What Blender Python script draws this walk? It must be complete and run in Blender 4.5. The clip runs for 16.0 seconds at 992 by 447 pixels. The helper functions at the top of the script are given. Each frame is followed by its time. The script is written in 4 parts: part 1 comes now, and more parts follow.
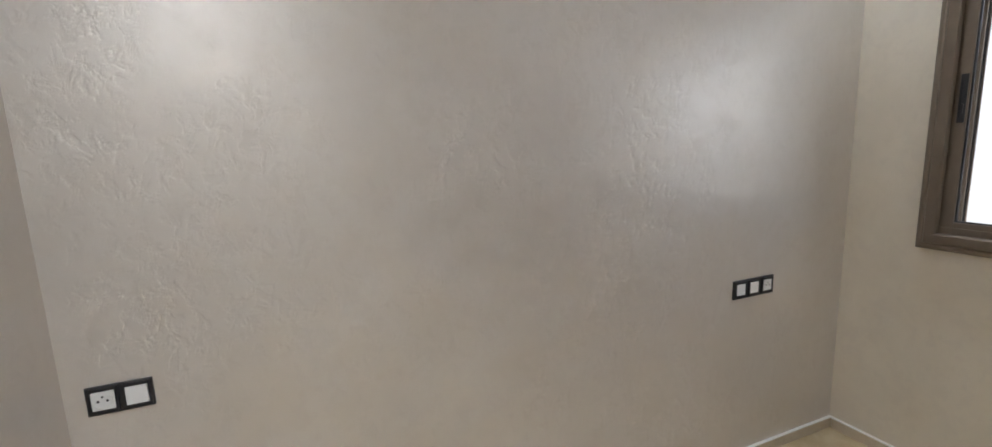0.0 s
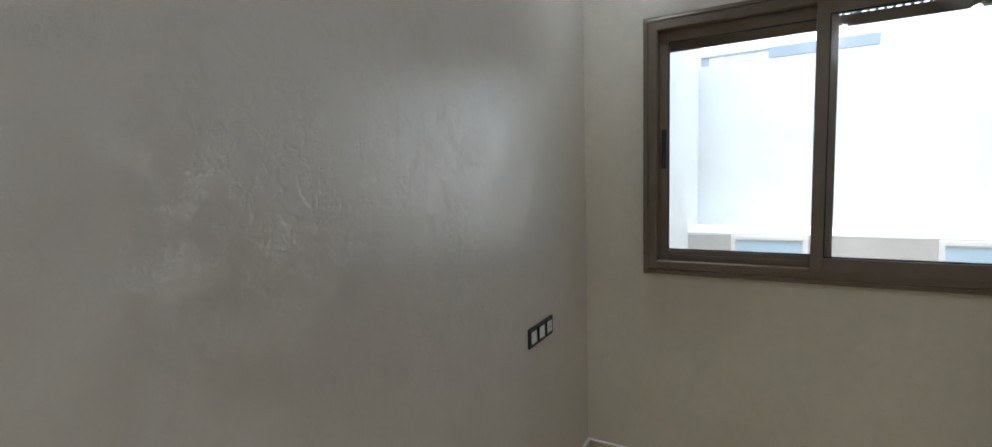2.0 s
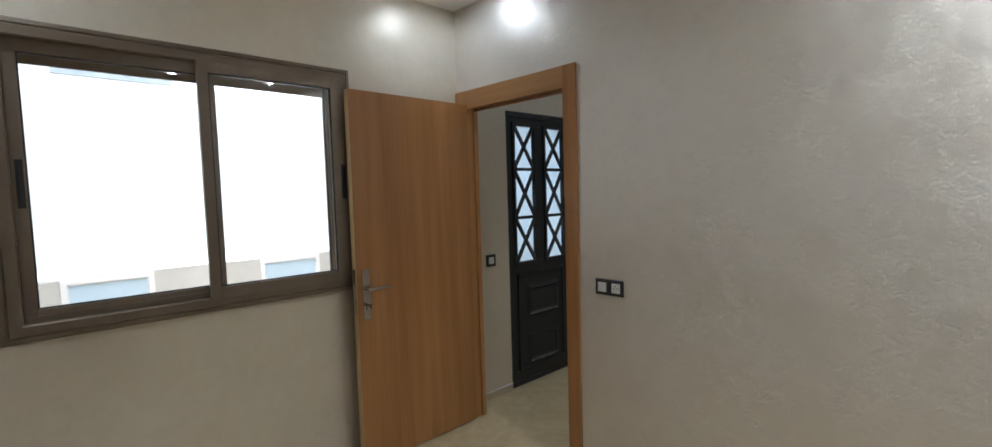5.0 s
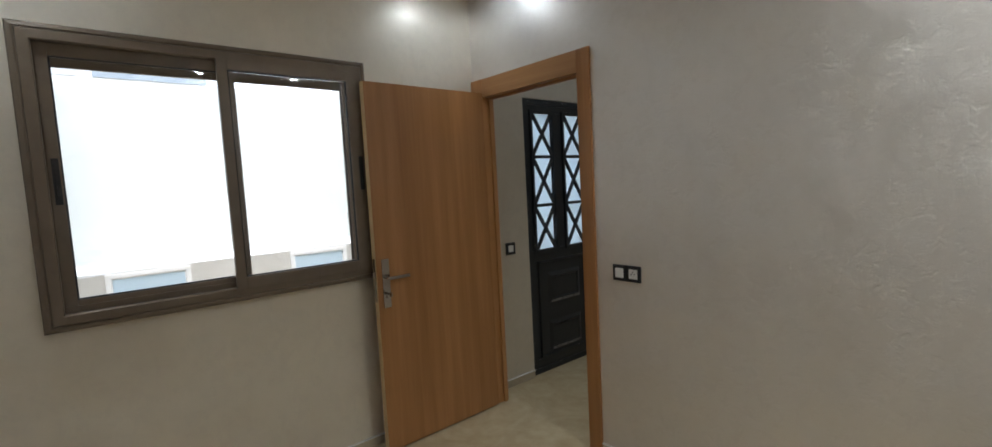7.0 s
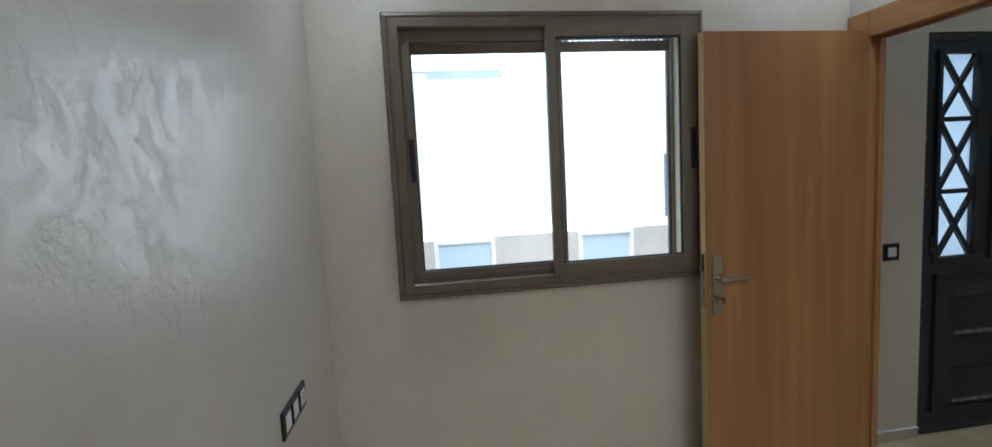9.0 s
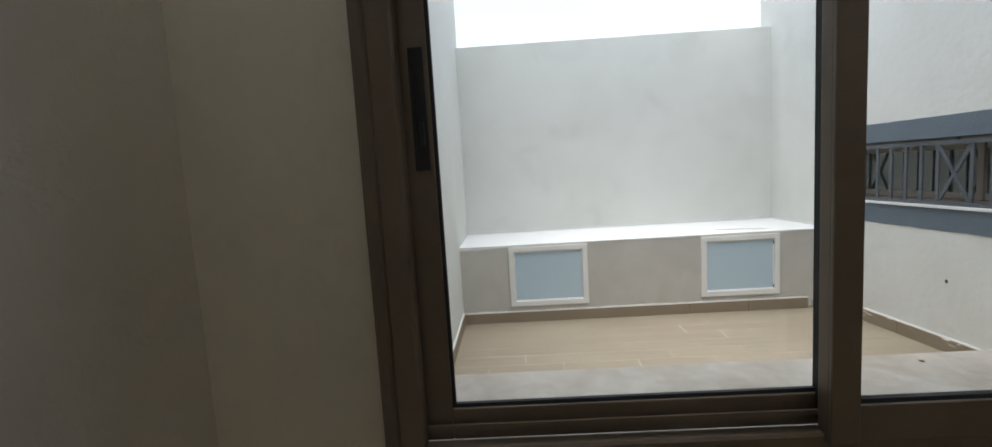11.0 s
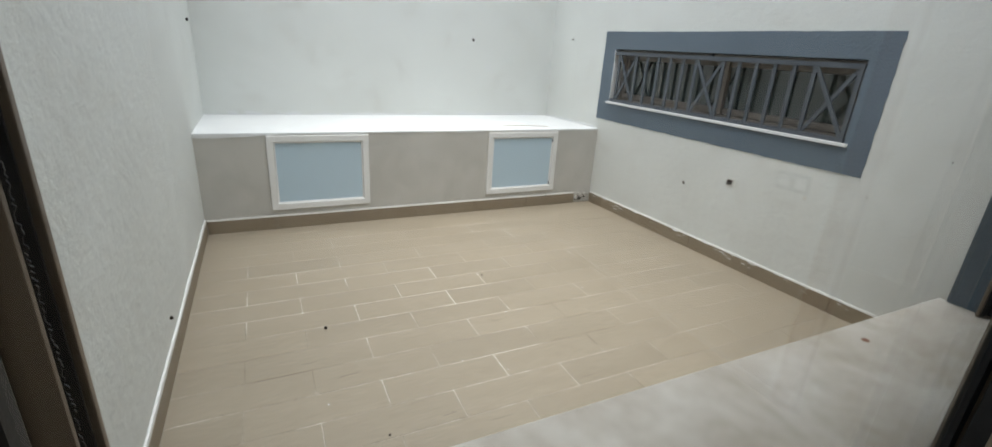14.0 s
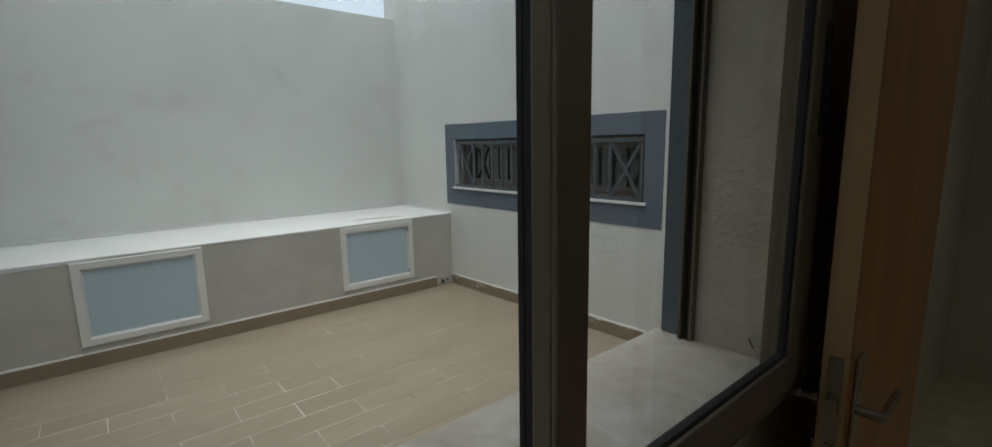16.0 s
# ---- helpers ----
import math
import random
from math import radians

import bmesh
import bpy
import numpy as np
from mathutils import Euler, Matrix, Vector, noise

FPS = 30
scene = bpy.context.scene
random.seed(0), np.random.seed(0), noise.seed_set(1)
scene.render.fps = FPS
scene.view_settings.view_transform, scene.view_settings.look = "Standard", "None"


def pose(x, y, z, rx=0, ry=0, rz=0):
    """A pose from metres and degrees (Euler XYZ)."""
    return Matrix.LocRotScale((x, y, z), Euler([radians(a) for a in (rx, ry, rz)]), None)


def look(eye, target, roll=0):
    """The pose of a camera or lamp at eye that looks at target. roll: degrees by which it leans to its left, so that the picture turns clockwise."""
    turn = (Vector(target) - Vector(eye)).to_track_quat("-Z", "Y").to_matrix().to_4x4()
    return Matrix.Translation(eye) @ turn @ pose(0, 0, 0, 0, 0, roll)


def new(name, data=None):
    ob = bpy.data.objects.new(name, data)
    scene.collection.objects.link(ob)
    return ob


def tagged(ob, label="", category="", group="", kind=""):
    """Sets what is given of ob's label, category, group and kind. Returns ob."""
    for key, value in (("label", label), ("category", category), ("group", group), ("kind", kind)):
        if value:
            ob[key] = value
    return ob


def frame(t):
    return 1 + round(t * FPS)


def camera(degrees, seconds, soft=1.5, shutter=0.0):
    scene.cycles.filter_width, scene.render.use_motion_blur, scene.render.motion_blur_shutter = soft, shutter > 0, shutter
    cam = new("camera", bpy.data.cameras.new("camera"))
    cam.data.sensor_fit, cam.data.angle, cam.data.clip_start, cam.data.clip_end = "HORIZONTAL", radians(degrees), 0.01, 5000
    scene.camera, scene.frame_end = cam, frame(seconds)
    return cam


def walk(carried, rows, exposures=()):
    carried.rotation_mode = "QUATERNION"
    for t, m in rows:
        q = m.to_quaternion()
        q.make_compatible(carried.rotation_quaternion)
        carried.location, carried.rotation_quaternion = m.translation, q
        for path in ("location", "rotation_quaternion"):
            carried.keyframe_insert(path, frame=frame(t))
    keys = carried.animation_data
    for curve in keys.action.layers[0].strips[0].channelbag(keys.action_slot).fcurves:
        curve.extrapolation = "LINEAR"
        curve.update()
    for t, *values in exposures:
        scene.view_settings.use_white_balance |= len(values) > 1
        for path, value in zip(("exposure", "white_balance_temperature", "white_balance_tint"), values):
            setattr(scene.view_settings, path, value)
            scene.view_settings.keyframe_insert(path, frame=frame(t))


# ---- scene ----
cam = camera(92.0, 16.0)
EXPOSURES = [(0.0, 3.29, 6220, 17), (0.5, 2.98, 6070, 15), (1.0, 2.78, 5770, 11), (2.0, 2.57, 5920, 11), (3.0, 2.9, 5620, 10), (4.0, 3.03, 6120, 12),
             (4.7, 2.93, 6220, 13), (6.9, 2.62, 6320, 13), (7.5, 2.97, 6270, 13), (8.5, 3.12, 5920, 12), (9.0, 2.87, 5620, 10), (9.5, 2.5, 5570, 9),
             (10.0, 2.12, 6270, 13), (12.3, 1.05, 6650, 8), (12.5, 1.05, 6650, 8), (13.0, 1.39, 6600, 8), (13.5, 1.57, 6550, 9), (14.2, 1.45, 6550, 9),
             (14.5, 1.2, 6600, 8), (15.0, 0.74, 6700, 6), (15.5, 0.64, 6750, 5), (16.0, 0.61, 6600, 5)]
PATH = [
    (0, (0.075, 0.176, 1.461), (0.843, 1.993, 1.132), -2.0),
    (0.5, (-0.029, 0.298, 1.463), (0.995, 1.993, 1.185), -1.8),
    (1, (-0.115, 0.445, 1.463), (1.207, 1.93, 1.249), -2.4),
    (1.5, (-0.067, 0.605, 1.434), (1.42, 1.927, 1.235), -1.8),
    (2, (0.076, 0.772, 1.443), (1.813, 1.747, 1.266), -1.6),
    (2.5, (0.137, 0.909, 1.427), (2.076, 1.377, 1.28), -0.5),
    (3, (0.154, 1.059, 1.449), (2.141, 0.9, 1.285), -0.8),
    (3.5, (0.064, 1.071, 1.466), (2.003, 0.617, 1.275), -0.5),
    (4, (-0.053, 1.077, 1.479), (1.876, 0.589, 1.28), -0.6),
    (4.5, (-0.055, 1.085, 1.497), (1.757, 0.254, 1.337), -1.3),
    (4.7, (-0.047, 1.098, 1.489), (1.64, 0.033, 1.35), -1.4),
    (5.8, (-0.07, 1.09, 1.485), (1.05, -0.56, 1.33), -2.2),
    (6.9, (-0.102, 1.068, 1.48), (1.361, -0.285, 1.306), -3.0),
    (7, (-0.096, 1.057, 1.473), (1.447, -0.205, 1.307), -3.0),
    (7.5, (-0.093, 1.053, 1.476), (1.764, 0.324, 1.331), -3.0),
    (8, (-0.069, 1.05, 1.468), (1.888, 0.664, 1.328), -2.6),
    (8.5, (0.095, 1.073, 1.451), (2.069, 0.804, 1.28), -2.2),
    (9, (0.381, 1.124, 1.479), (2.354, 0.854, 1.291), -3.0),
    (9.5, (0.715, 1.09, 1.446), (2.705, 1.028, 1.252), -3.8),
    (10, (1.036, 1.065, 1.471), (3.022, 1.201, 1.28), -3.6),
    (12.3, (2.262, 1.051, 1.461), (4.142, 0.478, 1.087), -0.6),
    (12.5, (2.288, 1.055, 1.459), (4.099, 0.32, 1.035), 0.2),
    (13, (2.303, 1.058, 1.446), (3.995, 0.167, 0.86), 2.1),
    (13.5, (2.319, 1.094, 1.447), (4.000, 0.238, 0.784), 3.6),
    (14, (2.304, 1.101, 1.449), (3.988, 0.265, 0.769), 3.7),
    (14.2, (2.298, 1.099, 1.466), (4.001, 0.277, 0.814), 3.0),
    (14.5, (2.271, 1.086, 1.486), (4.029, 0.299, 0.947), 2.1),
    (15, (2.220, 1.044, 1.486), (4.046, 0.321, 1.111), 0.4),
    (15.3, (2.210, 1.041, 1.502), (4.048, 0.338, 1.145), -0.9),
    (15.5, (2.185, 1.006, 1.498), (4.002, 0.242, 1.157), -0.9),
    (15.6, (2.157, 0.992, 1.502), (3.944, 0.158, 1.168), -1.0),
    (15.8, (2.13, 0.934, 1.48), (3.832, -0.065, 1.158), -1.2),
    (16, (2.097, 0.898, 1.475), (3.614, -0.363, 1.147), -1.0),
]
walk(cam, [(t, look(eye, target, roll)) for t, eye, target, roll in PATH], EXPOSURES)

# ---- world and lights ----
world = bpy.data.worlds.new("world")
scene.world = world
world.use_nodes = True
wn = world.node_tree
wn.nodes.clear()
sky = wn.nodes.new("ShaderNodeTexSky")
sky.sky_type = "NISHITA"
sky.sun_disc = False
sky.sun_elevation, sky.sun_rotation = radians(78), radians(328)
sky.air_density, sky.dust_density, sky.ozone_density = 1.0, 1.0, 1.0
haze = wn.nodes.new("ShaderNodeHueSaturation")       # a veiled, almost colourless sky
haze.inputs["Saturation"].default_value = 0.5
back = wn.nodes.new("ShaderNodeBackground")
back.inputs["Strength"].default_value = 0.13
wout = wn.nodes.new("ShaderNodeOutputWorld")
wn.links.new(sky.outputs[0], haze.inputs["Color"])
wn.links.new(haze.outputs[0], back.inputs["Color"])
wn.links.new(back.outputs[0], wout.inputs["Surface"])

sun = new("sun", bpy.data.lights.new("sun", "SUN"))
sun.data.energy, sun.data.angle, sun.data.color = 1.3, radians(60), (1.0, 0.985, 0.96)
sun.matrix_basis = look((-1.0, 0.3, 9.0), (0, 0, 0))

# ---- measures of the place ----
XW, YN, YS, XE, CEIL = -0.48, 1.573, -0.910, 2.45, 2.66   # room: west, north, south, east faces
XH, YH, XO = 2.480, -0.975, 2.665                          # hall wall face, hall side of partition, outside face
YARD_N, YARD_S, BENCH_X, YARD_E = 1.571, -1.943, 6.268, 7.22
LEDGE, YARD_TOP = 0.766, 2.88


# ---- materials ----
def material(name, colour, rough=0.5, metal=0.0, spec=0.5):
    m = bpy.data.materials.new(name)
    m.use_nodes = True
    b = m.node_tree.nodes["Principled BSDF"]
    b.inputs["Base Color"].default_value = (*colour, 1)
    b.inputs["Roughness"].default_value = rough
    b.inputs["Metallic"].default_value = metal
    b.inputs["Specular IOR Level"].default_value = spec
    return m, m.node_tree, b


def node(tree, kind, **values):
    n = tree.nodes.new(kind)
    for key, value in values.items():
        n.inputs[key.replace("_", " ")].default_value = value
    return n


def coords(tree, scale=(1, 1, 1), rot=(0, 0, 0), world_space=True):
    src = tree.nodes.new("ShaderNodeNewGeometry") if world_space else tree.nodes.new("ShaderNodeTexCoord")
    mp = tree.nodes.new("ShaderNodeMapping")
    mp.inputs["Scale"].default_value = scale
    mp.inputs["Rotation"].default_value = rot
    tree.links.new(src.outputs["Position" if world_space else "Object"], mp.inputs["Vector"])
    return mp


def ramp(tree, stops):
    r = tree.nodes.new("ShaderNodeValToRGB")
    e = r.color_ramp.elements
    while len(e) < len(stops):
        e.new(0.5)
    for el, (p, c) in zip(e, stops):
        el.position, el.color = p, (*c, 1)
    return r


def noise_of(tree, mp, scale, detail=5, rough=0.55, distort=0.0):
    n = node(tree, "ShaderNodeTexNoise", Scale=scale, Detail=detail, Roughness=rough, Distortion=distort)
    tree.links.new(mp.outputs[0], n.inputs["Vector"])
    return n


def grained(name, dark, light, rough=(0.5, 0.6), scale=3.0, fine=60.0, bump=0.1, depth=0.002, distort=0.4, metal=0.0, spec=0.5,
            stretch=(1, 1, 1), fine_share=0.35, world_space=True, vary=0.0, ends=(0.3, 0.7)):
    """A surface with variation of colour at two scales, roughness that wanders and fine relief."""
    m, tr, b = material(name, light, rough[0], metal, spec)
    mp = coords(tr, stretch, world_space=world_space)
    big, small = noise_of(tr, mp, scale, 4, 0.6, distort), noise_of(tr, mp, fine, 4, 0.6)
    mix = tr.nodes.new("ShaderNodeMix")
    mix.data_type = "FLOAT"
    mix.inputs[0].default_value = fine_share
    tr.links.new(big.outputs[0], mix.inputs[2])
    tr.links.new(small.outputs[0], mix.inputs[3])
    r = ramp(tr, [(ends[0], dark), (ends[1], light)])
    tr.links.new(mix.outputs[0], r.inputs[0])
    col = r.outputs[0]
    if vary:
        info = tr.nodes.new("ShaderNodeObjectInfo")
        mr = node(tr, "ShaderNodeMapRange", To_Min=1 - vary, To_Max=1 + vary)
        tr.links.new(info.outputs["Random"], mr.inputs["Value"])
        hs = tr.nodes.new("ShaderNodeHueSaturation")
        tr.links.new(mr.outputs[0], hs.inputs["Value"])
        tr.links.new(col, hs.inputs["Color"])
        col = hs.outputs[0]
    tr.links.new(col, b.inputs["Base Color"])
    rr = node(tr, "ShaderNodeMapRange", From_Min=0.3, From_Max=0.7, To_Min=rough[0], To_Max=rough[1])
    tr.links.new(big.outputs[0], rr.inputs["Value"])
    tr.links.new(rr.outputs[0], b.inputs["Roughness"])
    bp = node(tr, "ShaderNodeBump", Strength=bump, Distance=depth)
    tr.links.new(small.outputs[0], bp.inputs["Height"])
    tr.links.new(bp.outputs[0], b.inputs["Normal"])
    return m


def pearl_plaster(name, relief, dark, light, mica):
    """Trowelled pearl stucco: satin with a mica sheen, softly cloudy, with crumbly trowel drags that come and go."""
    m, tr, b = material(name, (0.70, 0.65, 0.6), 0.32, 0.22, 0.6)
    mp = coords(tr)
    drag = coords(tr, (1.0, 1.0, 0.85), (0.0, 0.45, 0.0))
    cloud = noise_of(tr, mp, 1.6, 4, 0.6, 0.0)
    body = noise_of(tr, drag, 9.0, 6, 0.6, 0.5)
    crumb = noise_of(tr, drag, 21.0, 9, 0.68, 0.4)
    where = noise_of(tr, drag, 6.5, 5, 0.62, 0.4)
    tone = tr.nodes.new("ShaderNodeMix")
    tone.data_type = "FLOAT"
    tone.inputs[0].default_value = 0.4
    tr.links.new(cloud.outputs[0], tone.inputs[2])
    tr.links.new(body.outputs[0], tone.inputs[3])
    r = ramp(tr, [(0.25, dark), (0.75, light)])
    tr.links.new(tone.outputs[0], r.inputs[0])
    scrape = tr.nodes.new("ShaderNodeMix")
    scrape.data_type = "RGBA"
    scrape.inputs[7].default_value = (0.55, 0.485, 0.42, 1)
    tr.links.new(r.outputs[0], scrape.inputs[6])
    tr.links.new(scrape.outputs[2], b.inputs["Base Color"])
    patch = node(tr, "ShaderNodeMapRange", From_Min=0.30, From_Max=0.62)
    patch.interpolation_type = "SMOOTHSTEP"
    tr.links.new(where.outputs[0], patch.inputs["Value"])
    fleck = node(tr, "ShaderNodeMapRange", From_Min=0.45, From_Max=0.60)
    fleck.interpolation_type = "SMOOTHSTEP"
    tr.links.new(crumb.outputs[0], fleck.inputs["Value"])
    torn = tr.nodes.new("ShaderNodeMath")
    torn.operation = "MULTIPLY"
    tr.links.new(patch.outputs[0], torn.inputs[0])
    tr.links.new(fleck.outputs[0], torn.inputs[1])
    bare = node(tr, "ShaderNodeMapRange", To_Max=0.20)
    tr.links.new(torn.outputs[0], bare.inputs["Value"])
    tr.links.new(bare.outputs[0], scrape.inputs[0])
    worn = node(tr, "ShaderNodeMapRange", To_Min=mica, To_Max=mica / 2)
    tr.links.new(torn.outputs[0], worn.inputs["Value"])
    tr.links.new(worn.outputs[0], b.inputs["Metallic"])
    rr = node(tr, "ShaderNodeMapRange", From_Min=0.3, From_Max=0.7, To_Min=0.36, To_Max=0.48)
    tr.links.new(body.outputs[0], rr.inputs["Value"])
    tr.links.new(rr.outputs[0], b.inputs["Roughness"])
    low = node(tr, "ShaderNodeMath")
    low.operation = "MULTIPLY"
    low.inputs[1].default_value = 0.30
    tr.links.new(body.outputs[0], low.inputs[0])
    height = tr.nodes.new("ShaderNodeMath")
    height.operation = "MULTIPLY_ADD"
    height.inputs[1].default_value = -0.26
    tr.links.new(torn.outputs[0], height.inputs[0])
    tr.links.new(low.outputs[0], height.inputs[2])
    b1 = node(tr, "ShaderNodeBump", Strength=relief, Distance=0.004)
    tr.links.new(height.outputs[0], b1.inputs["Height"])
    tr.links.new(b1.outputs[0], b.inputs["Normal"])
    return m


def rough_render():
    """Hand-floated cement render under thin limewash: clouds, warm grey patches, lumps and grit."""
    m, tr, b = material("yard_render", (0.62, 0.63, 0.59), 0.85)
    mp = coords(tr)
    cloud, patch = noise_of(tr, mp, 1.1, 5, 0.62, 0.5), noise_of(tr, mp, 4.5, 7, 0.66, 0.5)
    lump, grit = noise_of(tr, mp, 16.0, 5, 0.6, 0.3), noise_of(tr, mp, 90.0, 3, 0.6)
    base = ramp(tr, [(0.3, (0.585, 0.592, 0.555)), (0.7, (0.655, 0.665, 0.63))])
    tr.links.new(cloud.outputs[0], base.inputs[0])
    thin = node(tr, "ShaderNodeMapRange", From_Min=0.5, From_Max=0.72, To_Min=0.0, To_Max=0.32)
    thin.interpolation_type = "SMOOTHSTEP"
    tr.links.new(patch.outputs[0], thin.inputs["Value"])
    mix = tr.nodes.new("ShaderNodeMix")
    mix.data_type = "RGBA"
    mix.inputs[7].default_value = (0.47, 0.455, 0.41, 1)
    tr.links.new(thin.outputs[0], mix.inputs[0])
    tr.links.new(base.outputs[0], mix.inputs[6])
    pit = noise_of(tr, mp, 38.0, 6, 0.7, 0.4)
    pits = node(tr, "ShaderNodeMapRange", From_Min=0.34, From_Max=0.46, To_Min=0.93, To_Max=1.02)
    tr.links.new(pit.outputs[0], pits.inputs["Value"])
    tint = tr.nodes.new("ShaderNodeHueSaturation")
    tr.links.new(pits.outputs[0], tint.inputs["Value"])
    tr.links.new(mix.outputs[2], tint.inputs["Color"])
    tr.links.new(tint.outputs[0], b.inputs["Base Color"])
    height = tr.nodes.new("ShaderNodeMath")
    height.operation = "MULTIPLY_ADD"
    height.inputs[1].default_value = 0.22
    tr.links.new(grit.outputs[0], height.inputs[0])
    tr.links.new(lump.outputs[0], height.inputs[2])
    bp = node(tr, "ShaderNodeBump", Strength=0.60, Distance=0.009)
    tr.links.new(height.outputs[0], bp.inputs["Height"])
    tr.links.new(bp.outputs[0], b.inputs["Normal"])
    return m


def wood(name, dark, light, rough=0.42, axis=2):
    m, tr, b = material(name, light, rough)
    sc = [17.0, 17.0, 17.0]
    sc[axis] = 0.7
    mp = coords(tr, sc, world_space=False)
    grain, band = noise_of(tr, mp, 1.0, 6, 0.65, 0.3), noise_of(tr, mp, 0.22, 3, 0.5, 0.2)
    pores = noise_of(tr, coords(tr, [300 if i != axis else 9 for i in range(3)], world_space=False), 1.0, 2, 0.5)
    mix = tr.nodes.new("ShaderNodeMix")
    mix.data_type = "FLOAT"
    mix.inputs[0].default_value = 0.5
    tr.links.new(grain.outputs[0], mix.inputs[2])
    tr.links.new(band.outputs[0], mix.inputs[3])
    r = ramp(tr, [(0.36, dark), (0.64, light)])
    tr.links.new(mix.outputs[0], r.inputs[0])
    tr.links.new(r.outputs[0], b.inputs["Base Color"])
    bp = node(tr, "ShaderNodeBump", Strength=0.06, Distance=0.001)
    tr.links.new(pores.outputs[0], bp.inputs["Height"])
    tr.links.new(bp.outputs[0], b.inputs["Normal"])
    return m


def clear_glass(name, tint=(0.97, 0.985, 0.98)):
    m = bpy.data.materials.new(name)
    m.use_nodes = True
    tr = m.node_tree
    tr.nodes.clear()
    out = tr.nodes.new("ShaderNodeOutputMaterial")
    mix = tr.nodes.new("ShaderNodeMixShader")
    t, g = tr.nodes.new("ShaderNodeBsdfTransparent"), tr.nodes.new("ShaderNodeBsdfGlossy")
    t.inputs[0].default_value = (*tint, 1)
    g.inputs["Roughness"].default_value = 0.0
    lw = node(tr, "ShaderNodeLayerWeight", Blend=0.5)
    p5 = tr.nodes.new("ShaderNodeMath")
    p5.operation = "POWER"
    p5.inputs[1].default_value = 5.0
    f0 = tr.nodes.new("ShaderNodeMath")
    f0.operation = "MULTIPLY_ADD"
    f0.inputs[1].default_value, f0.inputs[2].default_value = 0.96, 0.04
    tr.links.new(lw.outputs["Facing"], p5.inputs[0])
    tr.links.new(p5.outputs[0], f0.inputs[0])
    tr.links.new(f0.outputs[0], mix.inputs[0])
    tr.links.new(t.outputs[0], mix.inputs[1])
    tr.links.new(g.outputs[0], mix.inputs[2])
    tr.links.new(mix.outputs[0], out.inputs[0])
    return m


def frosted_glass(name, colour):
    m, tr, b = material(name, colour, 0.35)
    out = tr.nodes["Material Output"]
    mix, tl = tr.nodes.new("ShaderNodeMixShader"), tr.nodes.new("ShaderNodeBsdfTranslucent")
    tl.inputs[0].default_value = (*colour, 1)
    mix.inputs[0].default_value = 0.75
    tr.links.new(b.outputs[0], mix.inputs[1])
    tr.links.new(tl.outputs[0], mix.inputs[2])
    tr.links.new(mix.outputs[0], out.inputs[0])
    return m


def lamp_glow(name, colour, strength):
    m, tr, b = material(name, (0.9, 0.9, 0.9), 0.4)
    b.inputs["Emission Color"].default_value = (*colour, 1)
    b.inputs["Emission Strength"].default_value = strength
    return m


PEARL = pearl_plaster("pearl_plaster", 0.54, (0.655, 0.600, 0.546), (0.755, 0.71, 0.665), 0.64)
# the same plaster with warmer colour, less relief and less mica
PEARL_SOFT = pearl_plaster("cream_toned_plaster", 0.16, (0.645, 0.575, 0.470), (0.735, 0.670, 0.570), 0.30)
CEIL_PAINT = grained("ceiling_paint", (0.76, 0.74, 0.71), (0.82, 0.8, 0.77), (0.6, 0.75), 2.0, 120, 0.05)
MARBLE = grained("polished_floor_tile", (0.425, 0.325, 0.19), (0.565, 0.465, 0.305), (0.14, 0.24), 3.2, 14, 0.02, 0.001, 1.8)
SKIRT = grained("skirting_stone", (0.46, 0.375, 0.265), (0.59, 0.50, 0.38), (0.3, 0.45), 4.0, 60, 0.05)
CAULK = grained("white_caulk", (0.70, 0.69, 0.66), (0.82, 0.81, 0.78), (0.6, 0.7), 12, 90, 0.3, 0.002)
BEECH = wood("beech_veneer", (0.265, 0.112, 0.035), (0.435, 0.206, 0.073))
BEECH_X = wood("beech_veneer_level", (0.33, 0.155, 0.055), (0.47, 0.245, 0.10), axis=0)
BRONZE = grained("bronze_aluminium", (0.148, 0.112, 0.080), (0.198, 0.153, 0.112), (0.36, 0.48), 8, 400, 0.05, 0.0005, metal=0.25)
# black of the seals, also put where rail and strip window are only dark
GASKET_AND_SHADE = grained("black_gasket_and_shade", (0.008, 0.008, 0.009), (0.016, 0.016, 0.018), (0.55, 0.7), 20, 300, 0.3, 0.001)
BLACK_PLASTIC = grained("black_plastic", (0.012, 0.012, 0.014), (0.022, 0.022, 0.024), (0.32, 0.42), 20, 300, 0.05, 0.0005)
WHITE_PLASTIC = grained("white_plastic", (0.72, 0.71, 0.69), (0.78, 0.77, 0.75), (0.3, 0.38), 20, 300, 0.03, 0.0005)
STEEL = grained("brushed_nickel", (0.38, 0.345, 0.31), (0.50, 0.46, 0.42), (0.18, 0.28), 10, 300, 0.05, 0.0005, metal=1.0)
GATE_PAINT = grained("black_gate_paint", (0.014, 0.016, 0.019), (0.03, 0.033, 0.037), (0.35, 0.6), 5, 90, 0.25, 0.001)
CHIPPED = grained("chipped_paint", (0.02, 0.02, 0.022), (0.32, 0.31, 0.3), (0.6, 0.8), 30, 120, 0.4, 0.002)
GLASS = clear_glass("window_glass")
FROST = frosted_glass("frosted_glass", (0.77, 0.87, 0.92))
RENDER_COAT = rough_render()
BENCH_COAT = grained("bench_render", (0.405, 0.388, 0.345), (0.515, 0.498, 0.455), (0.75, 0.9), 4.2, 45, 0.5, 0.004, 0.8, ends=(0.34, 0.66))
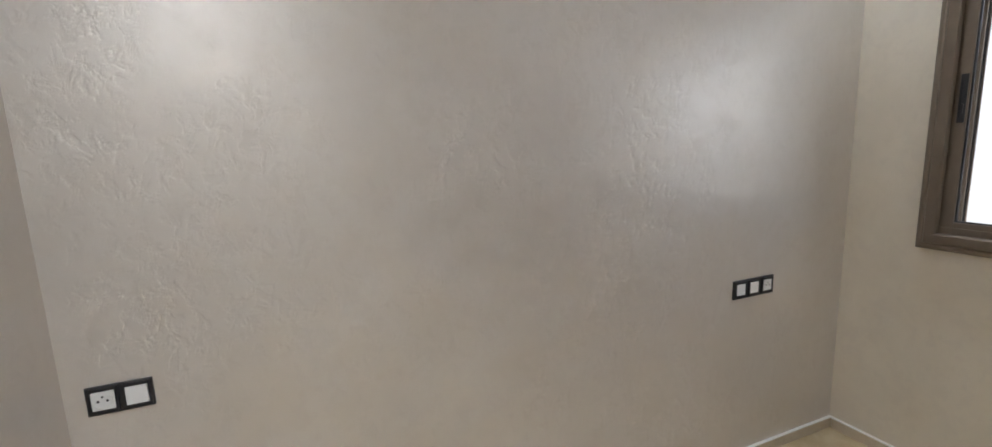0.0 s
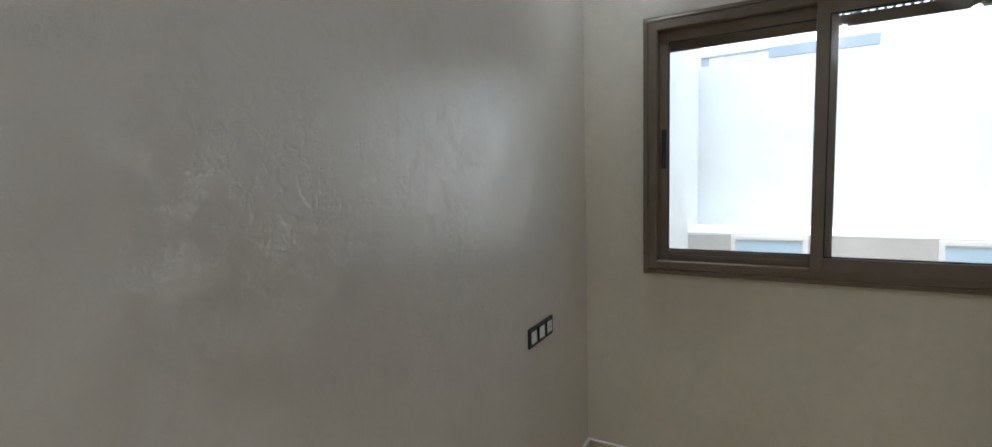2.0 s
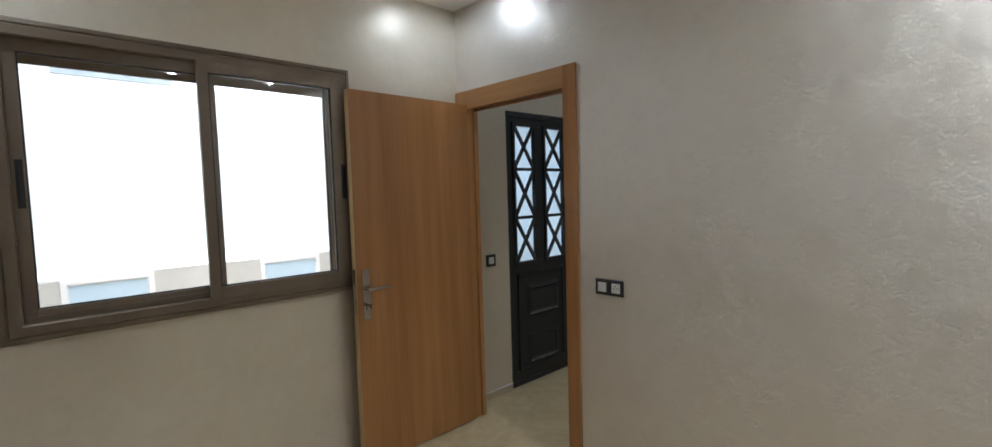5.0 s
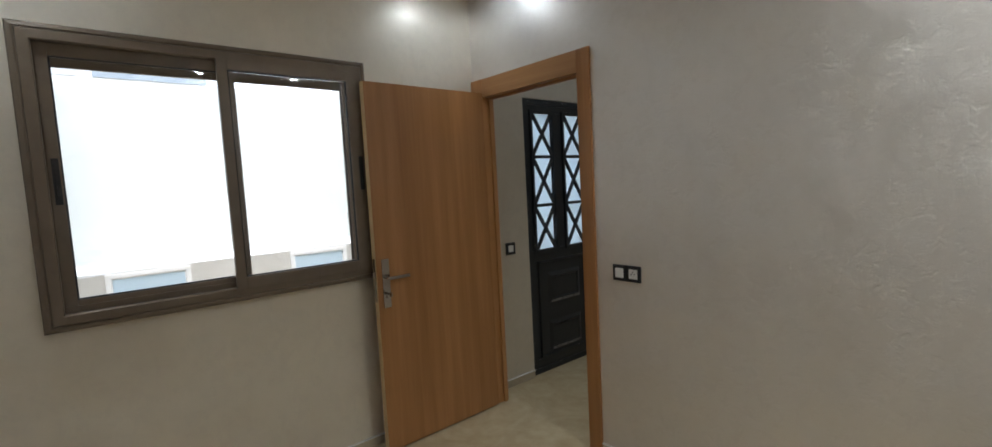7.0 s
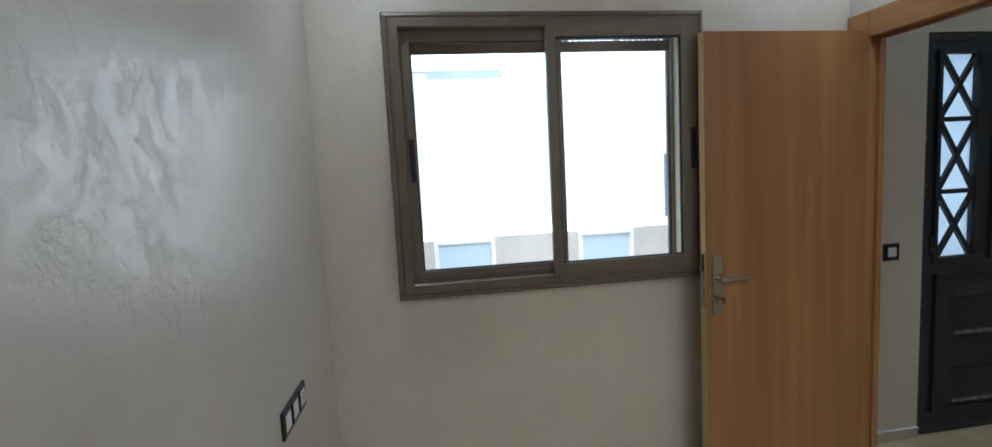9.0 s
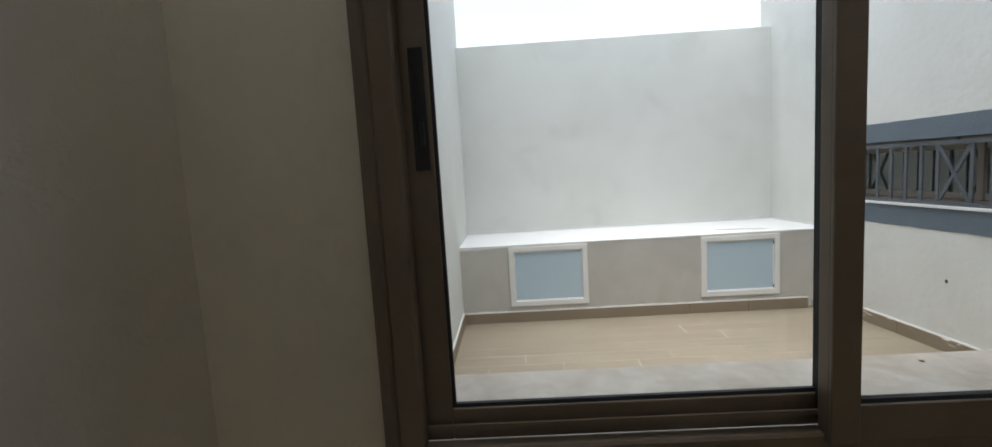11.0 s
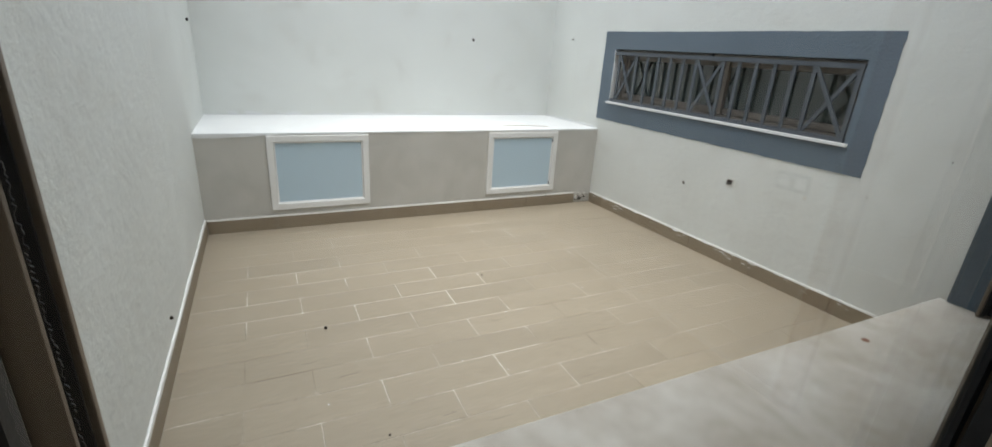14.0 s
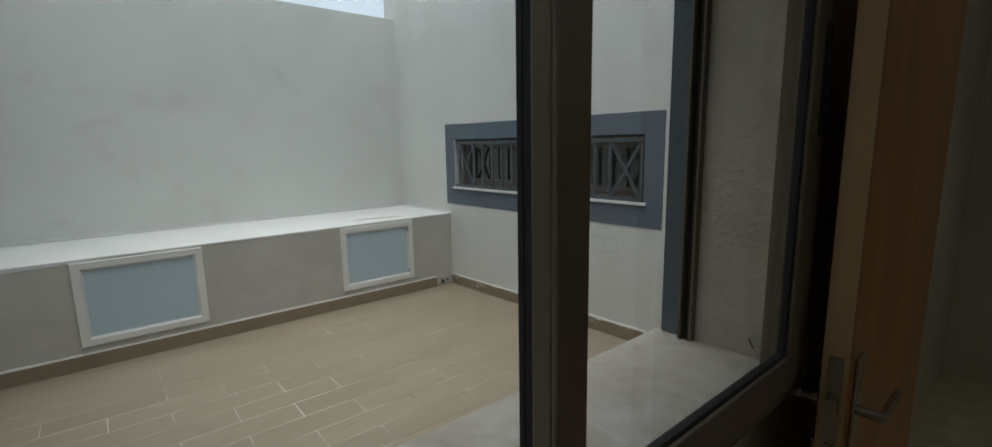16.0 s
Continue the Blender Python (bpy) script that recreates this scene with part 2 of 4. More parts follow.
FRESH_WHITE = grained("fresh_white_coat", (0.60, 0.605, 0.60), (0.72, 0.725, 0.72), (0.65, 0.8), 4.0, 50, 0.3, 0.003)
YARD_TILE = grained("plank_tile", (0.236, 0.193, 0.139), (0.325, 0.274, 0.206), (0.42, 0.6), 2.0, 26, 0.22, 0.001, 0.6, stretch=(3.0, 0.4, 1), vary=0.045, fine_share=0.6)
YARD_SKIRT = grained("brown_skirting_tile", (0.205, 0.160, 0.108), (0.265, 0.212, 0.150), (0.45, 0.6), 5.0, 40, 0.1, 0.001)
GROUT = grained("pale_grout", (0.19, 0.155, 0.11), (0.74, 0.69, 0.60), (0.8, 0.9), 1.1, 60, 0.2, 0.002, 0.8, fine_share=0.3, ends=(0.44, 0.62))
BLUE_COAT = grained("blue_grey_coat", (0.092, 0.122, 0.152), (0.122, 0.158, 0.192), (0.7, 0.85), 3.0, 55, 0.8, 0.006)
SILL_STONE = grained("sill_marble", (0.40, 0.335, 0.255), (0.66, 0.615, 0.54), (0.5, 0.68), 7.5, 45, 0.15, 0.001, 0.7, fine_share=0.3, ends=(0.28, 0.64))
BAR_PAINT = grained("grille_paint", (0.05, 0.06, 0.072), (0.08, 0.094, 0.11), (0.4, 0.55), 8, 150, 0.1, 0.0006)
TAN_ALU = grained("tan_aluminium", (0.135, 0.114, 0.096), (0.175, 0.150, 0.126), (0.4, 0.5), 8, 300, 0.05, 0.0005, metal=0.2)
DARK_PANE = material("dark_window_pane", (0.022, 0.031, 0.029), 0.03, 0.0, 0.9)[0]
VENT_FRAME = grained("white_lacquered_metal", (0.66, 0.655, 0.63), (0.73, 0.725, 0.70), (0.35, 0.5), 6, 200, 0.04, 0.0006)
VENT_PANE = grained("pale_blue_pane", (0.42, 0.535, 0.605), (0.445, 0.56, 0.63), (0.42, 0.46), 2.5, 120, 0.0, 0.0006)
REVEAL_COAT = grained("reveal_render", (0.46, 0.42, 0.345), (0.66, 0.61, 0.52), (0.8, 0.9), 7.0, 75, 0.9, 0.005, 0.8)
PATCH_MORTAR = grained("patch_mortar", (0.20, 0.18, 0.15), (0.66, 0.64, 0.60), (0.8, 0.9), 26, 90, 0.4, 0.003, ends=(0.36, 0.6))
# brown-black of dirt specks, also used for the shade in holes
DIRT_AND_HOLE_SHADE = grained("dirt_and_hole_shade", (0.035, 0.03, 0.025), (0.10, 0.08, 0.06), (0.8, 0.9), 40, 200, 0.2)
FAR_COAT = grained("far_building_coat", (0.62, 0.62, 0.6), (0.7, 0.7, 0.68), (0.8, 0.9), 0.3, 4, 0.2)
FAR_BLUE = grained("far_parapet_coat", (0.22, 0.26, 0.29), (0.31, 0.35, 0.38), (0.8, 0.9), 0.6, 5, 0.2)
EARTH = grained("bare_ground", (0.20, 0.17, 0.13), (0.28, 0.24, 0.19), (0.85, 0.95), 0.4, 8, 0.4, 0.02)
LAMP = lamp_glow("lamp_diffuser", (0.78, 0.91, 1.0), 24.0)


# ---- building helpers ----
def box(bm, x0, x1, y0, y1, z0, z1, bevel=0.0):
    made = bmesh.ops.create_cube(bm, size=1.0)["verts"]
    for v in made:
        v.co = Vector(((x0 + x1) / 2 + v.co.x * (x1 - x0), (y0 + y1) / 2 + v.co.y * (y1 - y0), (z0 + z1) / 2 + v.co.z * (z1 - z0)))
    if bevel:
        edges = list({e for v in made for e in v.link_edges})
        bmesh.ops.bevel(bm, geom=edges, offset=bevel, segments=2, affect="EDGES", profile=0.6)
    return bm


def boxes(*rows, bevel=0.0):
    bm = bmesh.new()
    for r in rows:
        box(bm, *r, bevel=bevel)
    return bm


def tube(bm, a, b, r, sides=16):
    a, b = Vector(a), Vector(b)
    m = Matrix.Translation((a + b) / 2) @ (b - a).to_track_quat("Z", "Y").to_matrix().to_4x4()
    bmesh.ops.create_cone(bm, cap_ends=True, segments=sides, radius1=r, radius2=r, depth=(b - a).length, matrix=m)
    return bm


def bar(bm, a, b, w, d, axis):
    """A flat bar from a to b, w wide across its length and d deep along the given axis."""
    a, b, n = Vector(a), Vector(b), Vector(axis)
    along = (b - a).normalized()
    side = along.cross(n).normalized()
    vs = []
    for p in (a, b):
        for s, t in ((-1, -1), (1, -1), (1, 1), (-1, 1)):
            vs.append(bm.verts.new(p + side * s * w / 2 + n * t * d / 2))
    for f in ((0, 1, 2, 3), (7, 6, 5, 4), (0, 4, 5, 1), (1, 5, 6, 2), (2, 6, 7, 3), (3, 7, 4, 0)):
        bm.faces.new([vs[i] for i in f])
    return bm


def ring(u0, u1, v0, v1, profile, plane="x"):
    """A mitred frame round a rectangle: profile is a closed run of (inset, depth); plane names the axis of depth."""
    bm = bmesh.new()
    loops = []
    for i, d in profile:
        pts = [(u0 + i, v0 + i), (u1 - i, v0 + i), (u1 - i, v1 - i), (u0 + i, v1 - i)]
        loops.append([bm.verts.new((d, u, v) if plane == "x" else (u, d, v)) for u, v in pts])
    for a, b in zip(loops, loops[1:] + loops[:1]):
        for k in range(4):
            bm.faces.new((a[k], a[(k + 1) % 4], b[(k + 1) % 4], b[k]))
    bmesh.ops.recalc_face_normals(bm, faces=bm.faces)
    return bm


def origin_of(ob):
    o = Vector((0, 0, 0))
    while ob:
        o += ob.location
        ob = ob.parent
    return o


def part(name, bm, mat, parent=None, label=""):
    """One mesh object from a bmesh in world coordinates, under a thing or a part."""
    o = origin_of(parent)
    if o.length:
        bmesh.ops.translate(bm, verts=bm.verts, vec=-o)
    bmesh.ops.recalc_face_normals(bm, faces=bm.faces)
    me = bpy.data.meshes.new(name)
    bm.to_mesh(me)
    bm.free()
    me.materials.append(mat)
    ob = new(name, me)
    ob.parent = parent
    if label:
        tagged(ob, label)
    return ob


def thing(name, place, label, category, group="", kind=""):
    ob = new(name)
    ob.location = place
    ob.empty_display_size = 0.1
    return tagged(ob, label, category, group, kind)


def structure(name, bm, mat, label, category):
    return tagged(part(name, bm, mat), label, category, kind="structure")


# ---- the room, the hall and their shell ----
structure("floor", boxes((XW - 0.15, XO, -3.2, YN + 0.15, -0.2, 0.0)), MARBLE, "polished beige marble-look floor through room and hall", "floor")
structure("ceiling", boxes((XW - 0.15, XO, -3.2, YN + 0.15, CEIL, CEIL + 0.2)), CEIL_PAINT, "plain white painted ceiling with recessed lamps", "ceiling")
structure("wall_north", boxes((XW - 0.15, XE, YN, YN + 0.15, 0, CEIL)), PEARL, "greige pearl stucco wall with trowel marks", "wall")
structure("wall_west", boxes((XW - 0.15, XW, YH, YN, 0, CEIL)), PEARL, "greige pearl stucco wall behind the walker", "wall")
WY0, WY1, WZ0, WZ1 = -0.080, 1.237, 1.04, 2.136       # clear opening of the window in the wall
structure("wall_east", boxes((XE, XO, WY1, YN + 0.15, 0, CEIL), (XE, XO, YH, WY0, 0, CEIL), (XE, XO, WY0, WY1, 0, WZ0 - 0.03), (XE, XO, WY0, WY1, WZ1, CEIL)),
          PEARL_SOFT, "plastered window wall in a cream tone", "wall")
DX0, DX1, DZ = 1.572, 2.338, 2.022                    # clear opening of the door
PIVOT = Matrix.Translation((1.4, YS, 0))
SKEW = PIVOT @ pose(0, 0, 0, 0, 0, 1.4) @ PIVOT.inverted()   # the partition stands a little out of square


def skewed(ob):
    ob.matrix_basis = SKEW @ ob.matrix_basis
    return ob


skewed(structure("wall_south", boxes((XW - 0.1, DX0 - 0.02, YH, YS, 0, CEIL), (DX1 + 0.02, XE + 0.02, YH, YS, 0, CEIL), (DX0 - 0.02, DX1 + 0.02, YH, YS, DZ + 0.02, CEIL)),
          PEARL, "greige pearl stucco partition with the doorway", "wall"))
GY0, GY1, GZ = -2.098, -1.353, 2.082                  # the metal door in the hall
structure("wall_hall_east", boxes((XH, XO, GY1, YH, 0, CEIL), (XH, XO, -3.2, GY0, 0, CEIL), (XH, XO, GY0, GY1, GZ, CEIL)), PEARL_SOFT, "pale plastered hall wall round the metal door", "wall")
structure("wall_hall_south", boxes((XW - 0.15, XH, -3.2, -3.05, 0, CEIL)), PEARL_SOFT, "pale plastered hall end wall", "wall")
structure("wall_hall_west", boxes((XW - 0.15, XW, -3.05, YH, 0, CEIL)), PEARL_SOFT, "pale plastered hall wall", "wall")


def skirting(name, x0, x1, y0, y1, label):
    b = structure(name, boxes((x0, x1, y0, y1, 0, 0.051), bevel=0.002), SKIRT, label, "baseboard")
    d = 0.003
    part("caulk_line", boxes((x0 - d, x1 + d, y0 - d, y1 + d, 0.0515, 0.058), bevel=0.002), CAULK, b, "white caulk bead")
    return b


skirting("baseboard_north", XW + 0.001, XE - 0.001, YN - 0.012, YN - 0.004, "beige stone baseboard with a white caulk bead")
skirting("baseboard_east", XE - 0.012, XE - 0.004, YS + 0.12, YN - 0.02, "beige stone baseboard with a white caulk bead")
skewed(skirting("baseboard_south", XW + 0.02, 1.484, YS + 0.004, YS + 0.012, "beige stone baseboard with a white caulk bead"))
skirting("baseboard_west", XW + 0.004, XW + 0.012, YS + 0.02, YN - 0.02, "beige stone baseboard with a white caulk bead")
skirting("baseboard_hall", XH - 0.012, XH - 0.004, GY1 + 0.004, YH - 0.02, "beige stone baseboard beside the metal door")


def downlight(x, y, power, beam, colour=(0.87, 0.97, 0.97)):
    d = thing("downlight", (x, y, CEIL), "small round recessed ceiling lamp, lit", "ceiling lamp", "recessed ceiling lamps")
    bm = bmesh.new()
    n = 32
    rows = [[bm.verts.new((x + r * math.cos(a * math.tau / n), y + r * math.sin(a * math.tau / n), z)) for a in range(n)]
            for r, z in ((0.052, CEIL - 0.001), (0.050, CEIL - 0.006), (0.040, CEIL - 0.008), (0.037, CEIL - 0.004))]
    for a, b in zip(rows, rows[1:]):
        for k in range(n):
            bm.faces.new((a[k], a[(k + 1) % n], b[(k + 1) % n], b[k]))
    part("trim_ring", bm, WHITE_PLASTIC, d)
    part("diffuser", tube(bmesh.new(), (x, y, CEIL - 0.005), (x, y, CEIL - 0.002), 0.037, 32), LAMP, d, "glowing lamp face")
    lamp = new("spot", bpy.data.lights.new("spot", "SPOT"))
    lamp.data.energy, lamp.data.color, lamp.data.shadow_soft_size = power, colour, 0.035
    lamp.data.spot_size, lamp.data.spot_blend = radians(beam), 0.95
    lamp.parent = d
    lamp.location = (0, 0, -0.012)
    return d


SPOT = 13.2
for lx, ly, share, beam in ((2.10, -0.62, 0.055, 84), (2.10, 1.29, 0.12, 84), (-0.34, 0.23, 0.36, 126), (-0.34, -0.60, 0.88, 158), (1.75, -1.95, 0.42, 84), (0.4, -1.95, 0.5, 84)):
    downlight(lx, ly, SPOT * share, beam)


# ---- the sliding window ----
def pane(name, x, y0, y1, z0, z1, parent, mat=GLASS, thick=0.005):
    ob = part(name, boxes((x, x + thick, y0, y1, z0, z1)), mat, parent, "clear glass pane" if mat is GLASS else "")
    if mat is GLASS:
        ob.visible_shadow = False
    return ob


def sash(parent, y0, y1, z0, z1, x, w, label, d=0.030):
    """One sliding sash: a mitred aluminium frame, its black gasket, the pane."""
    left, right, low, high = w
    s = part("sash", boxes((x, x + d, y0, y0 + right, z0, z1), (x, x + d, y1 - left, y1, z0, z1), (x, x + d, y0 + right, y1 - left, z0, z0 + low),
                           (x, x + d, y0 + right, y1 - left, z1 - high, z1), bevel=0.0025), BRONZE, parent, label)
    gy0, gy1, gz0, gz1 = y0 + right, y1 - left, z0 + low, z1 - high
    part("gasket", ring(gy0, gy1, gz0, gz1, [(-0.001, x + 0.2 * d), (0.0055, x + 0.33 * d), (0.0055, x + 0.75 * d), (-0.001, x + 0.8 * d)]), GASKET_AND_SHADE, s, "black rubber gasket")
    pane("glass_pane", x + 0.45 * d, gy0 + 0.001, gy1 - 0.001, gz0 + 0.001, gz1 - 0.001, s)
    return s


def pull(parent, y, x):
    bm = bmesh.new()
    box(bm, x - 0.004, x + 0.001, y - 0.0115, y + 0.0115, 1.478, 1.658, bevel=0.0018)
    p = part("pull_handle", bm, BLACK_PLASTIC, parent, "black recessed pull")
    part("finger_grip", boxes((x - 0.0075, x - 0.0035, y + 0.002, y + 0.0075, 1.50, 1.636), bevel=0.0015), GASKET_AND_SHADE, p)
    part("latch", boxes((x - 0.009, x - 0.0035, y - 0.006, y + 0.001, 1.515, 1.548), bevel=0.0015), BLACK_PLASTIC, p)


window = thing("window_1", (2.42, 0.58, 0.985), "closed bronze aluminium sliding window with two sashes", "window", kind="structure")
FY0, FY1, FZ0, FZ1 = -0.112, 1.272, 0.984, 2.163
part("casing", ring(FY0, FY1, FZ0, FZ1, [(0, XE - 0.001), (0, 2.402), (0.006, 2.395), (0.018, 2.392), (0.024, 2.396), (0.030, 2.387), (0.062, 2.385), (0.066, 2.389), (0.068, 2.407), (0.046, 2.407), (0.046, XE - 0.001)]),
     BRONZE, window, "stepped bronze aluminium casing")
part("track_frame", ring(-0.088, WY1 + 0.03, WZ0 + 0.012, WZ1 + 0.004, [(0.018, 2.404), (0.026, 2.404), (0.026, 2.409), (0.018, 2.409)]), BRONZE, window)
outer = sash(window, 0.528, 1.212, 1.048, 2.099, 2.4165, (0.048, 0.061, 0.051, 0.050), "outer sash, closed", 0.018)
inner = sash(window, -0.070, 0.604, 1.040, 2.102, 2.376, (0.042, 0.074, 0.057, 0.050), "inner sash, closed", 0.026)
part("meeting_flange", boxes((2.368, 2.3755, 0.563, 0.605, 1.041, 2.101), bevel=0.002), BRONZE, inner, "flat meeting stile flange")
pull(outer, 1.181, 2.4165)
pull(inner, -0.044, 2.376)
part("brush_seal", boxes((2.4025, 2.416, 0.590, 0.599, 1.06, 2.08)), GASKET_AND_SHADE, window, "black brush seal")


def brush(x, y, z0, z1, wide, rng):
    """A strip of short bristles with a ragged free edge."""
    bm = bmesh.new()
    n = int((z1 - z0) / 0.0016)
    last = None
    for k in range(n + 1):
        z = z0 + (z1 - z0) * k / n
        edge = y + wide + rng.uniform(-0.0011, 0.0011)
        row = [bm.verts.new((x - 0.0012, y, z)), bm.verts.new((x - 0.0012, edge, z)), bm.verts.new((x, edge, z)), bm.verts.new((x, y, z))]
        if last:
            for a, b in ((0, 1), (1, 2), (2, 3)):
                bm.faces.new((last[a], last[b], row[b], row[a]))
        last = row
    return bm


sill = thing("window_sill", (2.59, 0.58, WZ0 - 0.03), "stained pale marble sill slab outside the window", "sill", kind="structure")
part("slab", boxes((2.409, 2.685, WY0 - 0.004, WY1 + 0.004, WZ0 - 0.03, WZ0), bevel=0.003), SILL_STONE, sill)
for k, side in enumerate((WY0, WY1)):
    s = 1 if k == 0 else -1
    a, b = sorted((side, side + s * 0.006))
    structure("reveal_jamb", boxes((2.4085, 2.589, a, b, WZ0 + 0.001, WZ1)), REVEAL_COAT, "rough beige rendered window reveal", "window reveal")
    a, b = sorted((side, side + s * 0.008))
    structure("reveal_edge", boxes((2.620, XO + 0.004, a, b, WZ0 + 0.001, WZ1)), BLUE_COAT, "blue-grey painted edge of the window reveal", "window reveal")
    g = thing("shutter_guide", (2.605, side, WZ0), "bronze aluminium guide rail of the roller shutter", "shutter rail", "roller shutter rails")
    a, b = sorted((side, side + s * 0.004))
    # the rail's web is coloured black to stand in for shade inside it
    part("web", boxes((2.590, 2.618, a, b, WZ0 + 0.002, WZ1)), GASKET_AND_SHADE, g, "rail web coloured black for the shade inside")
    a, b = sorted((side + s * 0.004, side + s * 0.0235))
    part("lip", boxes((2.590, 2.595, a, b, WZ0 + 0.002, WZ1), bevel=0.001), BRONZE, g)
    part("brush_seal", brush(2.5972, side + s * 0.006, WZ0 + 0.003, WZ1 - 0.01, s * 0.0185, random.Random(5 + k)), GASKET_AND_SHADE, g, "ragged black brush seal")
    a, b = sorted((side + s * 0.004, side + s * 0.0245))
    # black strip carries that painted shade up to the far lip
    part("black_strip", boxes((2.6095, 2.6118, a, b, WZ0 + 0.003, WZ1)), GASKET_AND_SHADE, g, "black strip for the dark inside of the rail")
    a, b = sorted((side + s * 0.004, side + s * 0.0285))
    part("lip", boxes((2.612, 2.618, a, b, WZ0 + 0.002, WZ1), bevel=0.001), BRONZE, g)
shutter = thing("roller_shutter", (2.604, 0.58, WZ1), "rolled-up grey-brown roller shutter with light slots", "shutter")
part("end_slat", boxes((2.598, 2.610, WY0 + 0.030, WY1 - 0.030, 2.044, 2.093), bevel=0.003), BRONZE, shutter)
slots = []
y = WY0 + 0.04
while y < WY1 - 0.06:
    slots.append((2.601, 2.607, y, y + (0.024 if len(slots) % 9 == 8 else 0.011), 2.0935, 2.0985))
    y += 0.028
part("slotted_hinge", boxes(*slots), BRONZE, shutter)
part("slat", boxes((2.598, 2.610, WY0 + 0.030, WY1 - 0.030, 2.099, 2.134), bevel=0.004), BRONZE, shutter)


# ---- the door between room and hall ----
frame_1 = thing("door_frame", (1.955, YS, 0), "light beech door frame with flat casings", "door frame", kind="structure")
FACE = YS + 0.014
part("casing_side", boxes((1.490, DX0, YS - 0.001, FACE, 0, 2.137), bevel=0.002), BEECH, frame_1)
part("casing_side", boxes((DX1, XE - 0.002, YS - 0.001, FACE, 0, 2.137), bevel=0.002), BEECH, frame_1)
part("casing_head", boxes((DX0 + 0.0008, DX1 - 0.0008, YS - 0.001, FACE - 0.0015, DZ, 2.1365), bevel=0.002), BEECH_X, frame_1)
for x0, x1, xs0, xs1 in ((DX0 - 0.02, DX0 - 0.002, DX0 - 0.002, DX0 + 0.012), (DX1 + 0.002, DX1 + 0.02, DX1 - 0.012, DX1 + 0.002)):
    part("jamb_lining", boxes((x0, x1, YH - 0.001, YS + 0.001, 0, DZ + 0.02)), BEECH, frame_1)
    part("stop", boxes((xs0, xs1, YH + 0.004, YS - 0.036, 0, DZ - 0.012), bevel=0.002), BEECH, frame_1)
part("head_lining", boxes((DX0 - 0.002, DX1 + 0.002, YH - 0.001, YS + 0.001, DZ + 0.002, DZ + 0.02)), BEECH_X, frame_1)
part("head_stop", boxes((DX0 + 0.012, DX1 - 0.012, YH + 0.004, YS - 0.036, DZ - 0.012, DZ + 0.002), bevel=0.002), BEECH_X, frame_1)
part("casing_side", boxes((1.490, DX0, YH - 0.014, YH, 0, 2.137), bevel=0.002), BEECH, frame_1)
part("casing_side", boxes((DX1, XE - 0.002, YH - 0.014, YH, 0, 2.137), bevel=0.002), BEECH, frame_1)
part("casing_head", boxes((DX0, DX1, YH - 0.014, YH, DZ, 2.137), bevel=0.002), BEECH_X, frame_1)

skewed(frame_1)

# the leaf is built standing along y from its hinge edge at the origin, then turned
door = thing("door_1", (0, 0, 0), "light beech veneer door leaf standing wide open", "door", kind="structure")
LW, LT, L0, L1 = 0.803, 0.042, 0.010, 2.045
part("leaf", boxes((0, LT, 0, LW, L0, L1), bevel=0.0015), BEECH, door)
part("edge_band", boxes((0.0015, LT - 0.0015, LW - 0.0005, LW + 0.0012, L0, L1)), wood("pale_edge_band", (0.46, 0.31, 0.14), (0.58, 0.41, 0.21)), door, "pale beech edge band")
lock = part("lock_plate", boxes((0.009, 0.031, LW + 0.0012, LW + 0.0035, 0.86, 1.10), bevel=0.0008), STEEL, door, "steel lock face plate")
part("latch_bolt", boxes((0.011, 0.029, LW + 0.003, LW + 0.018, 0.998, 1.028), bevel=0.002), STEEL, lock)
part("dead_bolt", boxes((0.013, 0.027, LW + 0.003, LW + 0.006, 0.90, 0.935), bevel=0.001), STEEL, lock)
for sgn, xf in ((-1, 0.0), (1, LT)):
    def xs(a, b):
        return (xf + sgn * a, xf + sgn * b) if sgn > 0 else (xf - b, xf - a)
    plate = part("handle_plate", boxes((*xs(0, 0.007), LW - 0.073, LW - 0.029, 0.825, 1.095), bevel=0.002), STEEL, door, "brushed nickel handle plate")
    bm = tube(bmesh.new(), (xf + sgn * 0.006, LW - 0.050, 0.992), (xf + sgn * 0.046, LW - 0.050, 0.992), 0.009)
    box(bm, *xs(0.038, 0.050), LW - 0.176, LW - 0.041, 0.983, 1.001, bevel=0.003)
    part("lever", bm, STEEL, plate, "brushed nickel lever")
    cyl = tube(bmesh.new(), (xf + sgn * 0.005, LW - 0.051, 0.905), (xf + sgn * 0.016, LW - 0.051, 0.905), 0.0085)
    box(cyl, *xs(0.004, 0.014), LW - 0.055, LW - 0.047, 0.878, 0.900, bevel=0.001)
    part("lock_cylinder", cyl, STEEL, plate)
key = part("key", boxes((-0.040, -0.014, LW - 0.0525, LW - 0.0495, 0.900, 0.910), (-0.062, -0.038, LW - 0.053, LW - 0.049, 0.893, 0.917), bevel=0.001), STEEL, door, "key left in the lock")
for z in (0.24, 1.03, 1.80):
    part("hinge", tube(bmesh.new(), (LT + 0.004, -0.006, z - 0.045), (LT + 0.004, -0.006, z + 0.045), 0.006, 12), STEEL, door)
door.matrix_basis = pose(2.318, -0.857, 0, 0, 0, 1.2)


